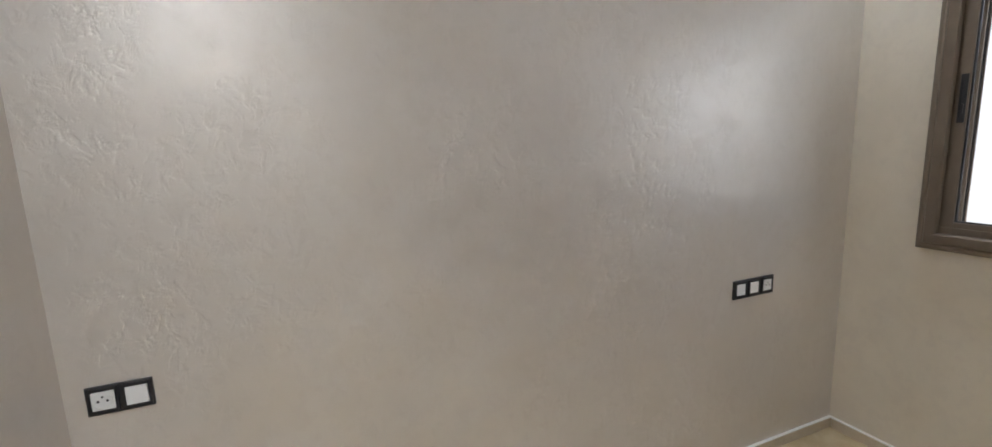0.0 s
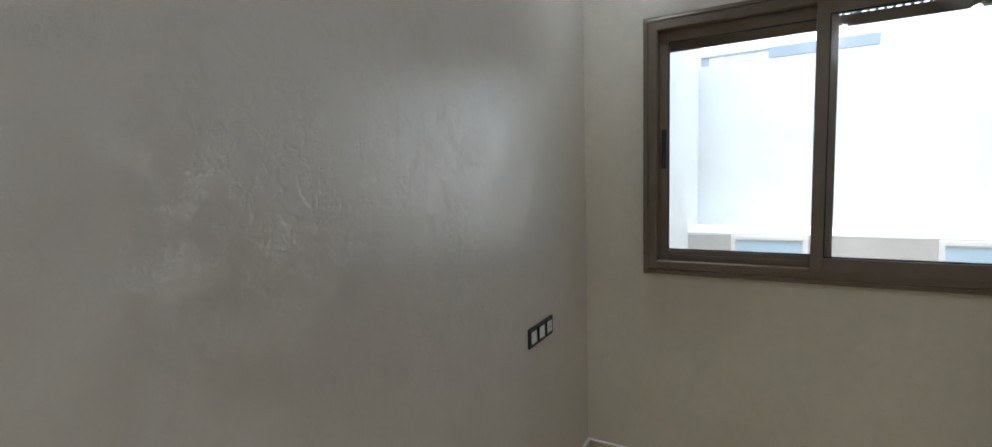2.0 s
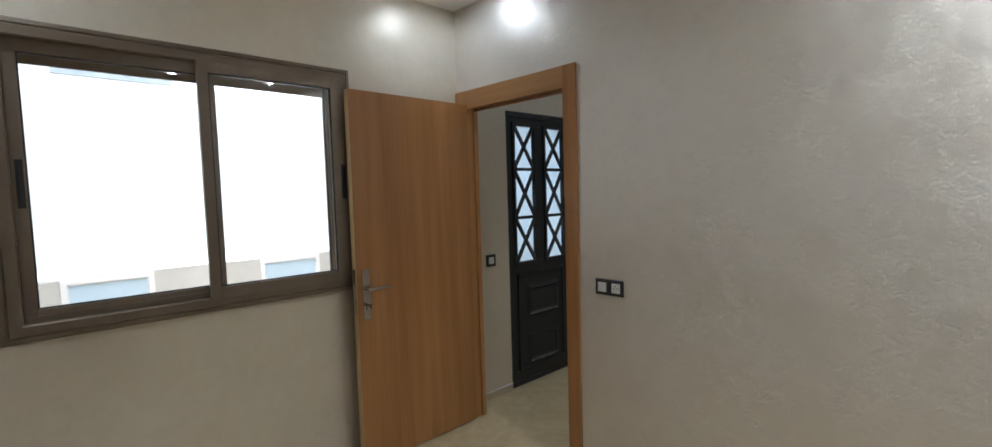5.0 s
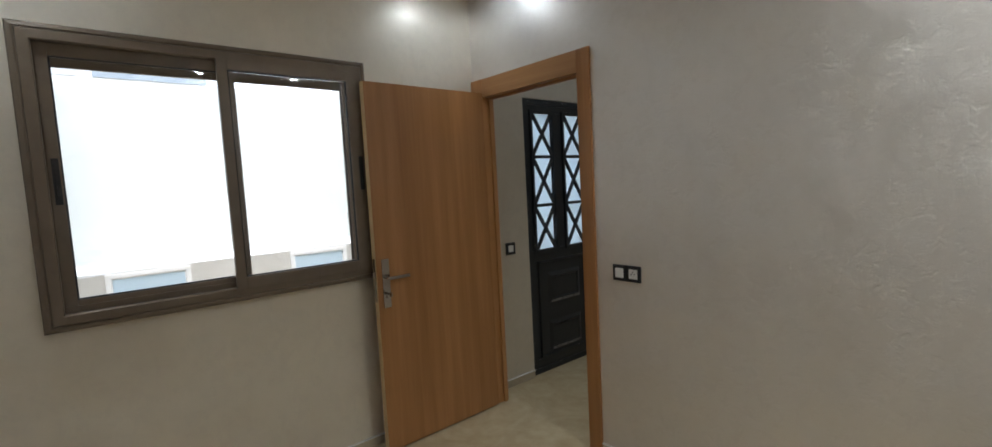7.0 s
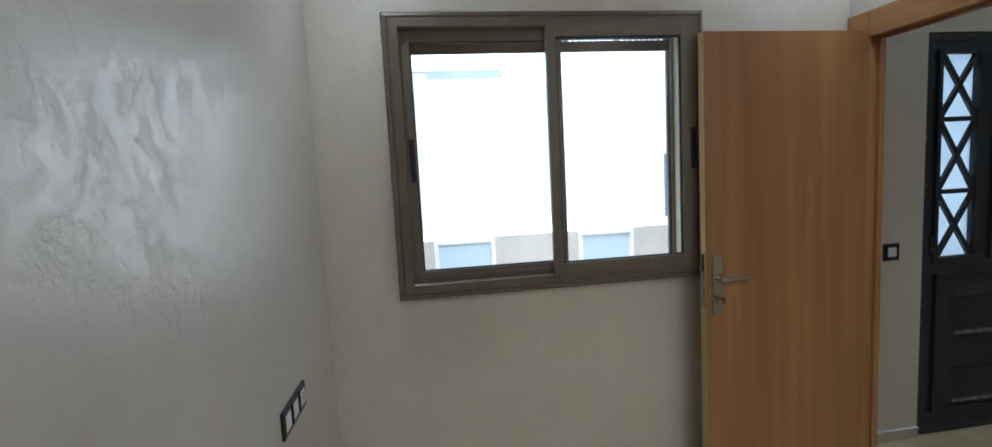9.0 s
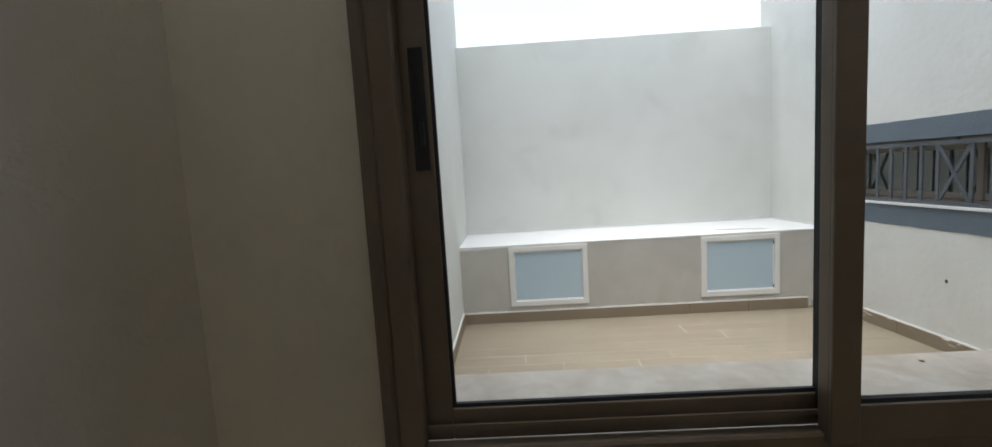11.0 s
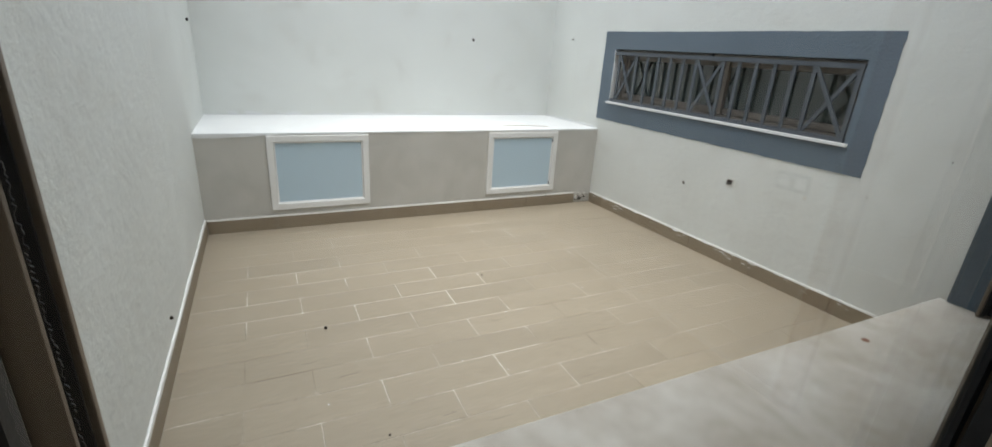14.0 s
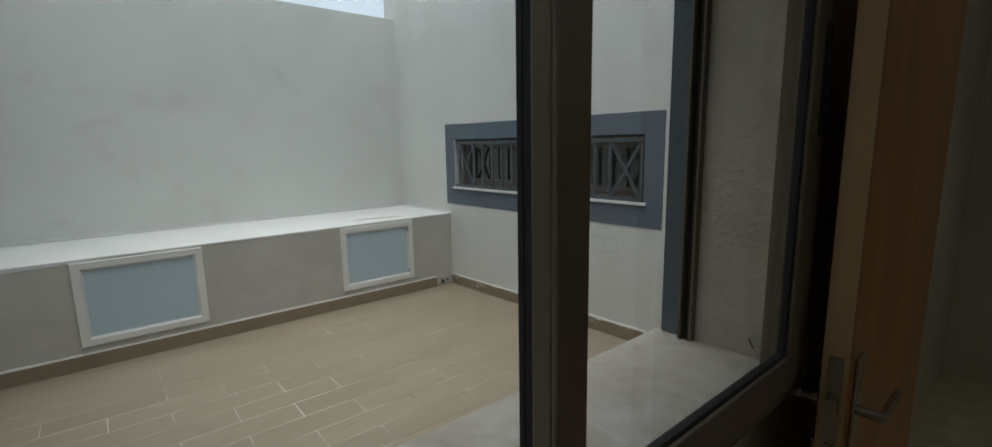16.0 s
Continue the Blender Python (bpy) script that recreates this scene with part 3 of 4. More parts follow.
# ---- sockets and switches ----
def wall_plate(place, turn, kinds, label, w=0.0785, h=0.080):
    """A black surround with white inserts; kinds: 'b' blank rocker, 's' socket. Built along x, facing -y, then turned."""
    p = thing("wall_plate", (0, 0, 0), label, "socket" if "s" in kinds else "switch", "black-framed wall plates")
    n = len(kinds)
    W = n * w
    bm = ring(-W / 2, W / 2, -h / 2, h / 2, [(0, 0), (0, -0.007), (0.002, -0.009), (0.006, -0.0092), (0.006, 0)], "y")
    box(bm, -W / 2 + 0.005, W / 2 - 0.005, -0.005, 0, -h / 2 + 0.005, h / 2 - 0.005)
    part("surround", bm, BLACK_PLASTIC, p)
    for k, kind in enumerate(kinds):
        cx = (k - (n - 1) / 2) * w
        ins = part("insert", boxes((cx - 0.0235, cx + 0.0235, -0.0115, -0.0045, -0.0235, 0.0235), bevel=0.0015), WHITE_PLASTIC, p, "white rocker" if kind == "b" else "white socket insert")
        b2 = bmesh.new()
        for u0, u1, v0, v1 in ((-0.031, 0.031, 0.0245, 0.0335), (-0.031, 0.031, -0.0335, -0.0245), (-0.031, -0.0245, -0.0245, 0.0245), (0.0245, 0.031, -0.0245, 0.0245)):
            box(b2, cx + u0, cx + u1, -0.0105, -0.0045, v0, v1, bevel=0.001)
        part("bezel", b2, BLACK_PLASTIC, p)
        if kind == "s":
            bm = bmesh.new()
            r = [[bm.verts.new((cx + q * math.cos(a * math.tau / 24), d, q * math.sin(a * math.tau / 24))) for a in range(24)]
                 for q, d in ((0.0205, -0.0115), (0.0200, -0.0135), (0.0185, -0.0135), (0.0175, -0.0118))]
            for a, b in zip(r, r[1:]):
                for j in range(24):
                    bm.faces.new((a[j], a[(j + 1) % 24], b[(j + 1) % 24], b[j]))
            part("socket_rim", bm, WHITE_PLASTIC, ins)
            for dx, dz, rad in ((-0.0095, 0, 0.003), (0.0095, 0, 0.003), (0, 0.011, 0.0025)):
                part("pin_hole", tube(bmesh.new(), (cx + dx, -0.0122, dz), (cx + dx, -0.0105, dz), rad, 12), BLACK_PLASTIC, ins)
    p.matrix_basis = pose(*place, 0, 0, turn)
    return p


wall_plate((1.850, YN, 0.817), 0, "bbs", "black-framed triple plate, two blanks and a socket, on stucco")
wall_plate((-0.366, YN, 0.872), 0, "sb", "black-framed double plate with socket and blank, on stucco", 0.069, 0.073)
skewed(wall_plate((1.310, YS, 0.998), 180, "bs", "black-framed double plate with switch and socket beside the doorway"))
wall_plate((XH, -1.168, 1.004), -90, "b", "black-framed single light switch in the hall", 0.086, 0.086)

# ---- the metal door in the hall ----
gate = thing("door_2", (2.52, (GY0 + GY1) / 2, 0), "black painted metal door with crossed bars over frosted glass, paint chipped", "door", kind="structure")
GX = 2.488
part("gate_frame", ring(GY0 + 0.001, GY1 - 0.001, 0.002, GZ - 0.002, [(0, GX), (0.038, GX), (0.040, GX + 0.004), (0.040, GX + 0.06), (0, GX + 0.06)]), GATE_PAINT, gate)
COLS = ((-1.656, -1.449), (-1.996, -1.790))
CELLS = ((1.668, 1.982), (1.302, 1.645), (0.952, 1.279))
yl, yr = GY1 - 0.042, GY0 + 0.042
part("rail", boxes((GX + 0.006, GX + 0.046, yr, yl, 1.984, GZ - 0.044), bevel=0.002), GATE_PAINT, gate)
part("rail", boxes((GX + 0.006, GX + 0.046, yr, yl, 0.868, 0.950), bevel=0.002), GATE_PAINT, gate)
part("rail", boxes((GX + 0.006, GX + 0.046, yr, yl, 0.044, 0.112), bevel=0.002), GATE_PAINT, gate)
for a, b in ((COLS[0][1], yl), (COLS[1][1], COLS[0][0]), (yr, COLS[1][0])):
    part("stile", boxes((GX + 0.006, GX + 0.046, a, b, 0.951, 1.983), bevel=0.002), GATE_PAINT, gate)
for c0, c1 in COLS:
    part("raised_frame", ring(c0 - 0.028, c1 + 0.028, 0.93, 2.004, [(0, GX + 0.005), (0.003, GX - 0.008), (0.024, GX - 0.008), (0.028, GX + 0.005)]), GATE_PAINT, gate)
    for z0, z1 in CELLS:
        b3 = bmesh.new()
        bar(b3, (GX + 0.006, c0, z0), (GX + 0.006, c1, z1), 0.024, 0.016, (1, 0, 0))
        part("cross_bar", b3, GATE_PAINT, gate)
        b3 = bmesh.new()
        bar(b3, (GX + 0.0065, c0, z1), (GX + 0.0065, c1, z0), 0.024, 0.016, (1, 0, 0))
        part("cross_bar", b3, GATE_PAINT, gate)
        part("frosted_pane", boxes((GX + 0.024, GX + 0.030, c0 - 0.004, c1 + 0.004, z0 - 0.004, z1 + 0.004)), FROST, gate, "frosted white glass")
    for (za, _), (_, zb) in zip(CELLS, CELLS[1:]):
        part("cross_rail", boxes((GX + 0.000, GX + 0.024, c0, c1, zb, za), bevel=0.002), GATE_PAINT, gate)
part("lower_panel", boxes((GX + 0.014, GX + 0.020, yr, yl, 0.113, 0.867)), GATE_PAINT, gate)
part("panel_frame", ring(-1.990, -1.452, 0.112, 0.866, [(0, GX + 0.012), (0.004, GX), (0.014, GX), (0.018, GX + 0.012)]), GATE_PAINT, gate)
for z0, z1 in ((0.52, 0.765), (0.145, 0.385)):
    rp = part("raised_panel", ring(-1.925, -1.555, z0, z1, [(0, GX + 0.014), (0.028, GX + 0.002), (0.034, GX + 0.002), (0.042, GX + 0.010), (0.042, GX + 0.015)]), GATE_PAINT, gate)
    part("panel_field", boxes((GX + 0.0085, GX + 0.0125, -1.882, -1.598, z0 + 0.043, z1 - 0.043)), GATE_PAINT, rp)
    part("worn_strip", boxes((GX + 0.0005, GX + 0.003, -1.905, -1.58, z0 + 0.010, z0 + 0.028)), CHIPPED, rp, "scuffed bare strip")
kh = part("lock_box", boxes((GX - 0.004, GX + 0.006, -1.432, -1.408, 0.965, 1.065), bevel=0.002), GATE_PAINT, gate)
part("key_hole", boxes((GX - 0.0062, GX - 0.0042, -1.424, -1.417, 0.985, 1.003)), STEEL, kh)
rng = random.Random(5)
chips = bmesh.new()
for k in range(46):
    if rng.random() < 0.45:
        yy, zz = rng.uniform(GY0 + 0.03, GY1 - 0.03), rng.choice((GZ - 0.012, 0.05, 0.12)) + rng.uniform(-0.008, 0.008)
        w, h = rng.uniform(0.006, 0.03), rng.uniform(0.002, 0.005)
    else:
        yy, zz = GY1 - rng.uniform(0.006, 0.02), rng.uniform(0.05, 1.6)
        w, h = rng.uniform(0.002, 0.005), rng.uniform(0.006, 0.03)
    box(chips, GX - 0.0012, GX - 0.0004, yy - w / 2, yy + w / 2, zz - h / 2, zz + h / 2)
tagged(part("paint_chips", chips, CHIPPED, gate, "pale chips in the black paint"), kind="stuff")

# ---- the walled yard ----
ground = structure("ground", boxes((-400, 400, -400, 400, -0.30, -0.21)), EARTH, "bare flat ground round the houses", "ground")
yard = structure("yard_floor", boxes((XO, YARD_E + 0.2, YARD_S - 0.4, YARD_N + 0.2, -0.2, -0.0014)), GROUT, "tan wood-look plank tiles laid in brick bond with pale joints", "floor")
structure("yard_wall_north", boxes((XO, YARD_E + 0.2, YARD_N, YARD_N + 0.2, -0.01, 3.7)), RENDER_COAT, "pale rough rendered yard wall", "wall")
YPIVOT = Matrix.Translation((6.3, YARD_S, 0))
YSKEW = YPIVOT @ pose(0, 0, 0, 0, 0, 2.4) @ YPIVOT.inverted()   # the yard's south wall runs out of square with the house


def splayed(ob):
    ob.matrix_basis = YSKEW @ ob.matrix_basis
    return ob


SX0, SX1, SZ0, SZ1 = 3.999, 6.158, 1.042, 1.528       # the strip window in the yard's south wall
splayed(structure("yard_wall_south", boxes((XO - 0.04, SX0, YARD_S - 0.25, YARD_S, -0.01, 3.7), (SX1, YARD_E + 0.2, YARD_S - 0.25, YARD_S, -0.01, 3.7),
                                   (SX0, SX1, YARD_S - 0.25, YARD_S, -0.01, SZ0), (SX0, SX1, YARD_S - 0.25, YARD_S, SZ1, 3.7)), RENDER_COAT, "pale rough rendered yard wall with a barred strip window", "wall"))
structure("yard_wall_east", boxes((YARD_E, YARD_E + 0.2, YARD_S, YARD_N, -0.01, YARD_TOP)), RENDER_COAT, "pale rendered end wall of the yard, open sky above", "wall")
structure("house_front", boxes((XO - 0.15, XO, -3.2, YN + 0.15, CEIL + 0.2, 3.0)), RENDER_COAT, "pale rendered house front above the window", "wall")

# the ledge with two service hatches
V1, V2, VZ0, VZ1 = (0.344, 1.102), (-1.474, -0.735), 0.158, 0.742
ledge = thing("ledge", (6.8, -0.23, 0), "rendered masonry ledge with a fresh white top and two hatches", "ledge", kind="structure")
part("body", boxes((BENCH_X, YARD_E, V1[1] - 0.01, YARD_N, 0, LEDGE - 0.006), (BENCH_X, YARD_E, V2[1] - 0.01, V1[0] + 0.01, 0, LEDGE - 0.006), (BENCH_X, YARD_E, YARD_S - 0.03, V2[0] + 0.01, 0, LEDGE - 0.006),
                   *[(BENCH_X, YARD_E, a + 0.01, b - 0.01, 0, VZ0 + 0.01) for a, b in (V1, V2)], *[(BENCH_X, YARD_E, a + 0.01, b - 0.01, VZ1 - 0.01, LEDGE - 0.006) for a, b in (V1, V2)],
                   *[(BENCH_X + 0.15, YARD_E, a + 0.01, b - 0.01, VZ0 + 0.01, VZ1 - 0.01) for a, b in (V1, V2)]), BENCH_COAT, ledge, "greige rendered front")
top = bmesh.new()
n = 70
edge = []
rng = random.Random(3)
for k in range(n + 1):
    yy = YARD_S - 0.02 + (YARD_N - YARD_S + 0.02) * k / n
    drip = 0.004 + 0.018 * max(0.0, noise.noise(Vector((yy * 3.1, 2.0, 0)))) + 0.004 * rng.random() + 0.026 * max(0.0, min(1.0, (yy - 0.95) / 0.25)) * (0.6 + 0.5 * noise.noise(Vector((yy * 9.0, 4.0, 0))))
    edge.append([top.verts.new(p) for p in ((YARD_E - 0.001, yy, LEDGE), (BENCH_X + 0.004, yy, LEDGE), (BENCH_X - 0.003, yy, LEDGE - 0.004), (BENCH_X - 0.003, yy, LEDGE - 0.008 - drip), (BENCH_X + 0.004, yy, LEDGE - 0.008 - drip))])
for a, b in zip(edge, edge[1:]):
    for i in range(4):
        top.faces.new((a[i], a[i + 1], b[i + 1], b[i]))
part("white_top", top, FRESH_WHITE, ledge, "fresh white coat, uneven at the edge")
lump = bmesh.new()
for k in range(90):
    yy = rng.uniform(YARD_S + 0.02, YARD_N - 0.02)
    if noise.noise(Vector((yy * 2.3, 7, 0))) > -0.1:
        s = rng.uniform(0.008, 0.03)
        m = Matrix.Translation((YARD_E - 0.002, yy, LEDGE + rng.uniform(0, 0.02))) @ Matrix.Diagonal((0.006, s * 1.8, s * 0.6, 1))
        bmesh.ops.create_icosphere(lump, subdivisions=1, radius=1, matrix=m)
for k in range(46):
    xx, s = rng.uniform(BENCH_X + 0.02, YARD_E - 0.02), rng.uniform(0.008, 0.026)
    m = Matrix.Translation((xx, YARD_S + (xx - 6.3) * 0.042 + 0.002, LEDGE + rng.uniform(0, 0.014))) @ Matrix.Diagonal((s * 1.8, 0.006, s * 0.6, 1))
    bmesh.ops.create_icosphere(lump, subdivisions=1, radius=1, matrix=m)
tagged(part("plaster_splash", lump, FRESH_WHITE, ledge, "white splashes along the wall"), kind="stuff")
for a, b in (V1, V2):
    h = thing("service_hatch", (BENCH_X, (a + b) / 2, VZ0), "white framed hatch with a pale blue frosted pane", "hatch", "hatches in the ledge")
    part("frame", ring(a, b, VZ0, VZ1, [(0, BENCH_X + 0.002), (0, BENCH_X - 0.012), (0.003, BENCH_X - 0.015), (0.046, BENCH_X - 0.015), (0.050, BENCH_X - 0.010), (0.052, BENCH_X + 0.03), (0, BENCH_X + 0.03)]), VENT_FRAME, h)
    part("bead", ring(a + 0.052, b - 0.052, VZ0 + 0.052, VZ1 - 0.052, [(0, BENCH_X - 0.006), (0.007, BENCH_X - 0.003), (0.007, BENCH_X + 0.006), (0, BENCH_X + 0.006)]), WHITE_PLASTIC, h)
    part("pane", boxes((BENCH_X + 0.004, BENCH_X + 0.010, a + 0.055, b - 0.055, VZ0 + 0.055, VZ1 - 0.055)), VENT_PANE, h, "pale blue frosted pane")
for z in (0.235, 0.655):
    hg = tagged(part("hatch_hinge", boxes((BENCH_X - 0.010, BENCH_X - 0.002, -1.422, -1.414, z - 0.015, z + 0.015), bevel=0.001), BLACK_PLASTIC), "small dark hinge on the hatch pane", "hinge", "hatch hinges")
st = bmesh.new()
prev = None
for k in range(13):
    u = k / 12
    c = Vector((6.50 - 0.10 * u + 0.02 * math.sin(u * math.pi), -0.98 - 0.45 * u, LEDGE + 0.001))
    now = [st.verts.new(c + Vector((dx, 0, dz))) for dx, dz in ((-0.007, 0), (0.007, 0), (0.007, 0.005), (-0.007, 0.005))]
    if prev:
        for i in range(4):
            st.faces.new((prev[i], prev[(i + 1) % 4], now[(i + 1) % 4], now[i]))
    else:
        st.faces.new(now)
    prev = now
st.faces.new(prev[::-1])
tagged(part("offcut_strip", st, REVEAL_COAT), "thin curved grey offcut lying on the white ledge", "strip")

# the strip window, its band, sill and grille
def ragged_band(name, u0, u1, v0, v1, hole, fixed, out, plane, label):
    """A painted band round an opening, its outer edge a little uneven as brushed by hand."""
    bm = bmesh.new()
    h0, h1, k0, k1 = hole

    def put(u, v, d):
        return bm.verts.new((d, u, v) if plane == "x" else (u, d, v))

    rim = []
    for (ua, va), (ub, vb), (ia, ja), (ib, jb) in (((u0, v0), (u1, v0), (h0, k0), (h1, k0)), ((u1, v0), (u1, v1), (h1, k0), (h1, k1)),
                                                   ((u1, v1), (u0, v1), (h1, k1), (h0, k1)), ((u0, v1), (u0, v0), (h0, k1), (h0, k0))):
        n = 40
        for k in range(n):
            t = k / n
            u, v = ua + (ub - ua) * t, va + (vb - va) * t
            w = 0.006 * noise.noise(Vector((u * 14, v * 14, fixed))) + 0.004 * noise.noise(Vector((u * 60, v * 60, 3)))
            if ua == ub:
                u += w
            else:
                v += w
            rim.append(((u, v), (ia + (ib - ia) * t, ja + (jb - ja) * t)))
    rows = [[put(*o, fixed), put(*o, out), put(*i, out), put(*i, fixed)] for o, i in rim]
    for p, q in zip(rows, rows[1:] + rows[:1]):
        for k in range(3):
            bm.faces.new((p[k], p[k + 1], q[k + 1], q[k]))
    return structure(name, bm, BLUE_COAT, label, "painted band")


splayed(ragged_band("painted_band_yard", 3.856, 6.312, 0.868, 1.677, (SX0, SX1, SZ0, SZ1), YARD_S - 0.002, YARD_S + 0.004, "y", "blue-grey painted band round the strip window"))
ragged_band("painted_band", WY0 - 0.12, WY1 + 0.12, WZ0 - 0.15, WZ1 + 0.12, (WY0, WY1, WZ0 - 0.03, WZ1), XO - 0.001, XO + 0.004, "x", "blue-grey painted band round the window outside")
strip = thing("window_2", (5.05, YARD_S - 0.12, SZ0), "long low tan aluminium sliding window with dark glass", "window", kind="structure")
WYS = YARD_S - 0.13
part("lining", ring(SX0, SX1, SZ0, SZ1, [(0, YARD_S + 0.003), (0.004, YARD_S + 0.003), (0.004, WYS - 0.05), (0, WYS - 0.05)], "y"), BLUE_COAT, strip)
part("white_jamb", boxes((SX1 - 0.010, SX1 - 0.0045, YARD_S - 0.10, YARD_S + 0.0055, SZ0, SZ1 - 0.01)), FRESH_WHITE, strip)
part("window_frame", ring(SX0 + 0.007, SX1 - 0.007, SZ0 + 0.007, SZ1 - 0.007, [(0, WYS), (0.004, WYS + 0.03), (0.03, WYS + 0.03), (0.034, WYS + 0.022), (0.034, WYS - 0.02), (0, WYS - 0.02)], "y"), TAN_ALU, strip)
for k, (a, b) in enumerate(((SX0 + 0.042, 5.025), (4.98, SX1 - 0.042))):
    yo = WYS + 0.012 * k
    s = part("sash", ring(a, b, SZ0 + 0.042, SZ1 - 0.042, [(0, yo), (0.003, yo + 0.010), (0.046, yo + 0.010), (0.050, yo + 0.004), (0.050, yo - 0.006), (0, yo - 0.006)], "y"), TAN_ALU, strip)
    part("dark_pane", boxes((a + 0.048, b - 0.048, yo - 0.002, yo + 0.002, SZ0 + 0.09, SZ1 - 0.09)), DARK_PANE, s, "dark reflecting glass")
# black sheet added to close the opening, standing in for the dark room behind
splayed(structure("unlit_room_sheet", boxes((SX0 - 0.1, SX1 + 0.1, YARD_S - 0.32, YARD_S - 0.252, SZ0 - 0.1, SZ1 + 0.1)), GASKET_AND_SHADE, "black sheet behind the strip window, standing in for the unlit room", "wall"))
splayed(tagged(part("strip_sill", boxes((3.978, 6.184, YARD_S - 0.09, YARD_S + 0.022, SZ0 - 0.014, SZ0 + 0.0065), bevel=0.003), FRESH_WHITE), "white painted sill under the strip window", "sill", kind="structure"))

grille = thing("window_grille", (5.04, YARD_S - 0.02, SZ0), "blue-grey flat-bar grille with crossed panels", "window grille")
gy = YARD_S - 0.004
UP = (0, 1, 0)


def gbar(name, a, b, w=0.026, d=0.010, off=0.0):
    b4 = bmesh.new()
    bar(b4, (a[0], gy + off, a[1]), (b[0], gy + off, b[1]), w, d, UP)
    part(name, b4, BAR_PAINT, grille)


GZ0, GZ1 = SZ0 + 0.020, SZ1 - 0.040
gbar("rail", (SX0 + 0.012, GZ0), (SX1 - 0.014, GZ0), 0.030, 0.022)
gbar("rail", (SX0 + 0.012, GZ1), (SX1 - 0.014, GZ1), 0.030, 0.022)
CROSSED = ((4.026, 4.288), (4.956, 5.201), (5.861, 6.084))
for x in (4.026, 4.288, 4.420, 4.552, 4.686, 4.822, 4.956, 5.201, 5.331, 5.464, 5.597, 5.729, 5.861, 6.084):
    gbar("upright", (x, GZ0), (x, GZ1), 0.026, 0.012)
for x0, x1 in CROSSED:
    gbar("cross_bar", (x0, GZ0), (x1, GZ1), 0.024, 0.010, 0.003)
    gbar("cross_bar", (x0, GZ1), (x1, GZ0), 0.024, 0.010, -0.003)
part("shutter_rail", boxes((SX0 + 0.007, SX1 - 0.007, YARD_S - 0.06, YARD_S - 0.045, SZ1 - 0.034, SZ1 - 0.008), bevel=0.002), TAN_ALU, strip)
part("catch", boxes((5.09, 5.12, YARD_S - 0.05, YARD_S - 0.03, SZ1 - 0.030, SZ1 - 0.005), bevel=0.002), BLACK_PLASTIC, strip)

splayed(strip)
splayed(grille)

# the blobs of mortar, holes and specks on the yard's walls
def blotch(name, place, size, axis, mat, label, category):
    bm = bmesh.new()
    bmesh.ops.create_icosphere(bm, subdivisions=2, radius=1)
    r2 = random.Random(sum(int(c * 1000) for c in place))
    for v in bm.verts:
        v.co *= r2.uniform(0.75, 1.2)
        s = [size] * 3
        s[axis] = size * 0.16
        v.co = Vector((v.co.x * s[0], v.co.y * s[1], v.co.z * s[2])) + Vector(place)
    return tagged(part(name, bm, mat), label, category)


outlet = thing("cable_box", (4.684, YARD_S, 0.625), "open square cable box set in the rendered wall", "cable box")
part("box_rim", ring(4.656, 4.712, 0.597, 0.653, [(0, YARD_S - 0.001), (0.001, YARD_S + 0.005), (0.008, YARD_S + 0.005), (0.009, YARD_S - 0.001)], "y"), PATCH_MORTAR, outlet, "rough mortar rim")
# dark plate on the wall face stands in for the shaded recess
part("back", boxes((4.664, 4.704, YARD_S + 0.0005, YARD_S + 0.002, 0.605, 0.645)), DIRT_AND_HOLE_SHADE, outlet)
for sx in (4.672, 4.690):
    part("cable_end", tube(bmesh.new(), (sx, YARD_S + 0.001, 0.628), (sx + 0.006, YARD_S + 0.012, 0.616), 0.004, 10), GASKET_AND_SHADE, outlet)
splayed(outlet)
# first hole is a solid dark blob, its shade put into the colour
splayed(blotch("wall_hole", (5.100, YARD_S, 0.511), 0.015, 1, DIRT_AND_HOLE_SHADE, "small drilled hole in the rendered wall", "wall hole"))
splayed(blotch("wall_hole", (4.132, YARD_S, 0.666), 0.012, 1, REVEAL_COAT, "small filled hole in the rendered wall", "wall hole"))
blotch("plaster_chip", (YARD_E, -1.133, 1.268), 0.026, 0, FRESH_WHITE, "white filler spot on the end wall", "filler spot")
box_hole = thing("drain_patch", (BENCH_X, -1.818, 0), "broken baseboard corner with mortar and an open pipe end", "drain pipe")
mortar = bmesh.new()
r4 = random.Random(8)
for k in range(34):
    q = r4.uniform(0.010, 0.024)
    m = Matrix.Translation((BENCH_X - 0.002, r4.uniform(-1.905, -1.755), r4.uniform(0.012, 0.098))) @ Matrix.Diagonal((0.009, q, q * 0.8, 1))
    bmesh.ops.create_icosphere(mortar, subdivisions=1, radius=1, matrix=m)
part("mortar", mortar, PATCH_MORTAR, box_hole, "lumpy grey and white mortar")
# solid dark stubs, coloured for the shade inside the open pipes
pp = tube(bmesh.new(), (BENCH_X - 0.018, -1.812, 0.044), (BENCH_X - 0.004, -1.812, 0.044), 0.018, 16)
part("pipe_end", pp, DIRT_AND_HOLE_SHADE, box_hole)
part("pipe_end", tube(bmesh.new(), (BENCH_X - 0.016, -1.868, 0.058), (BENCH_X - 0.004, -1.868, 0.058), 0.010, 14), DIRT_AND_HOLE_SHADE, box_hole)
blotch("dry_leaf", (2.643, 0.246, WZ0 + 0.001), 0.006, 2, grained("red_brown_leaf", (0.16, 0.05, 0.03), (0.25, 0.09, 0.05), (0.7, 0.8), 60, 300, 0.1), "tiny red-brown leaf scrap on the sill", "leaf")

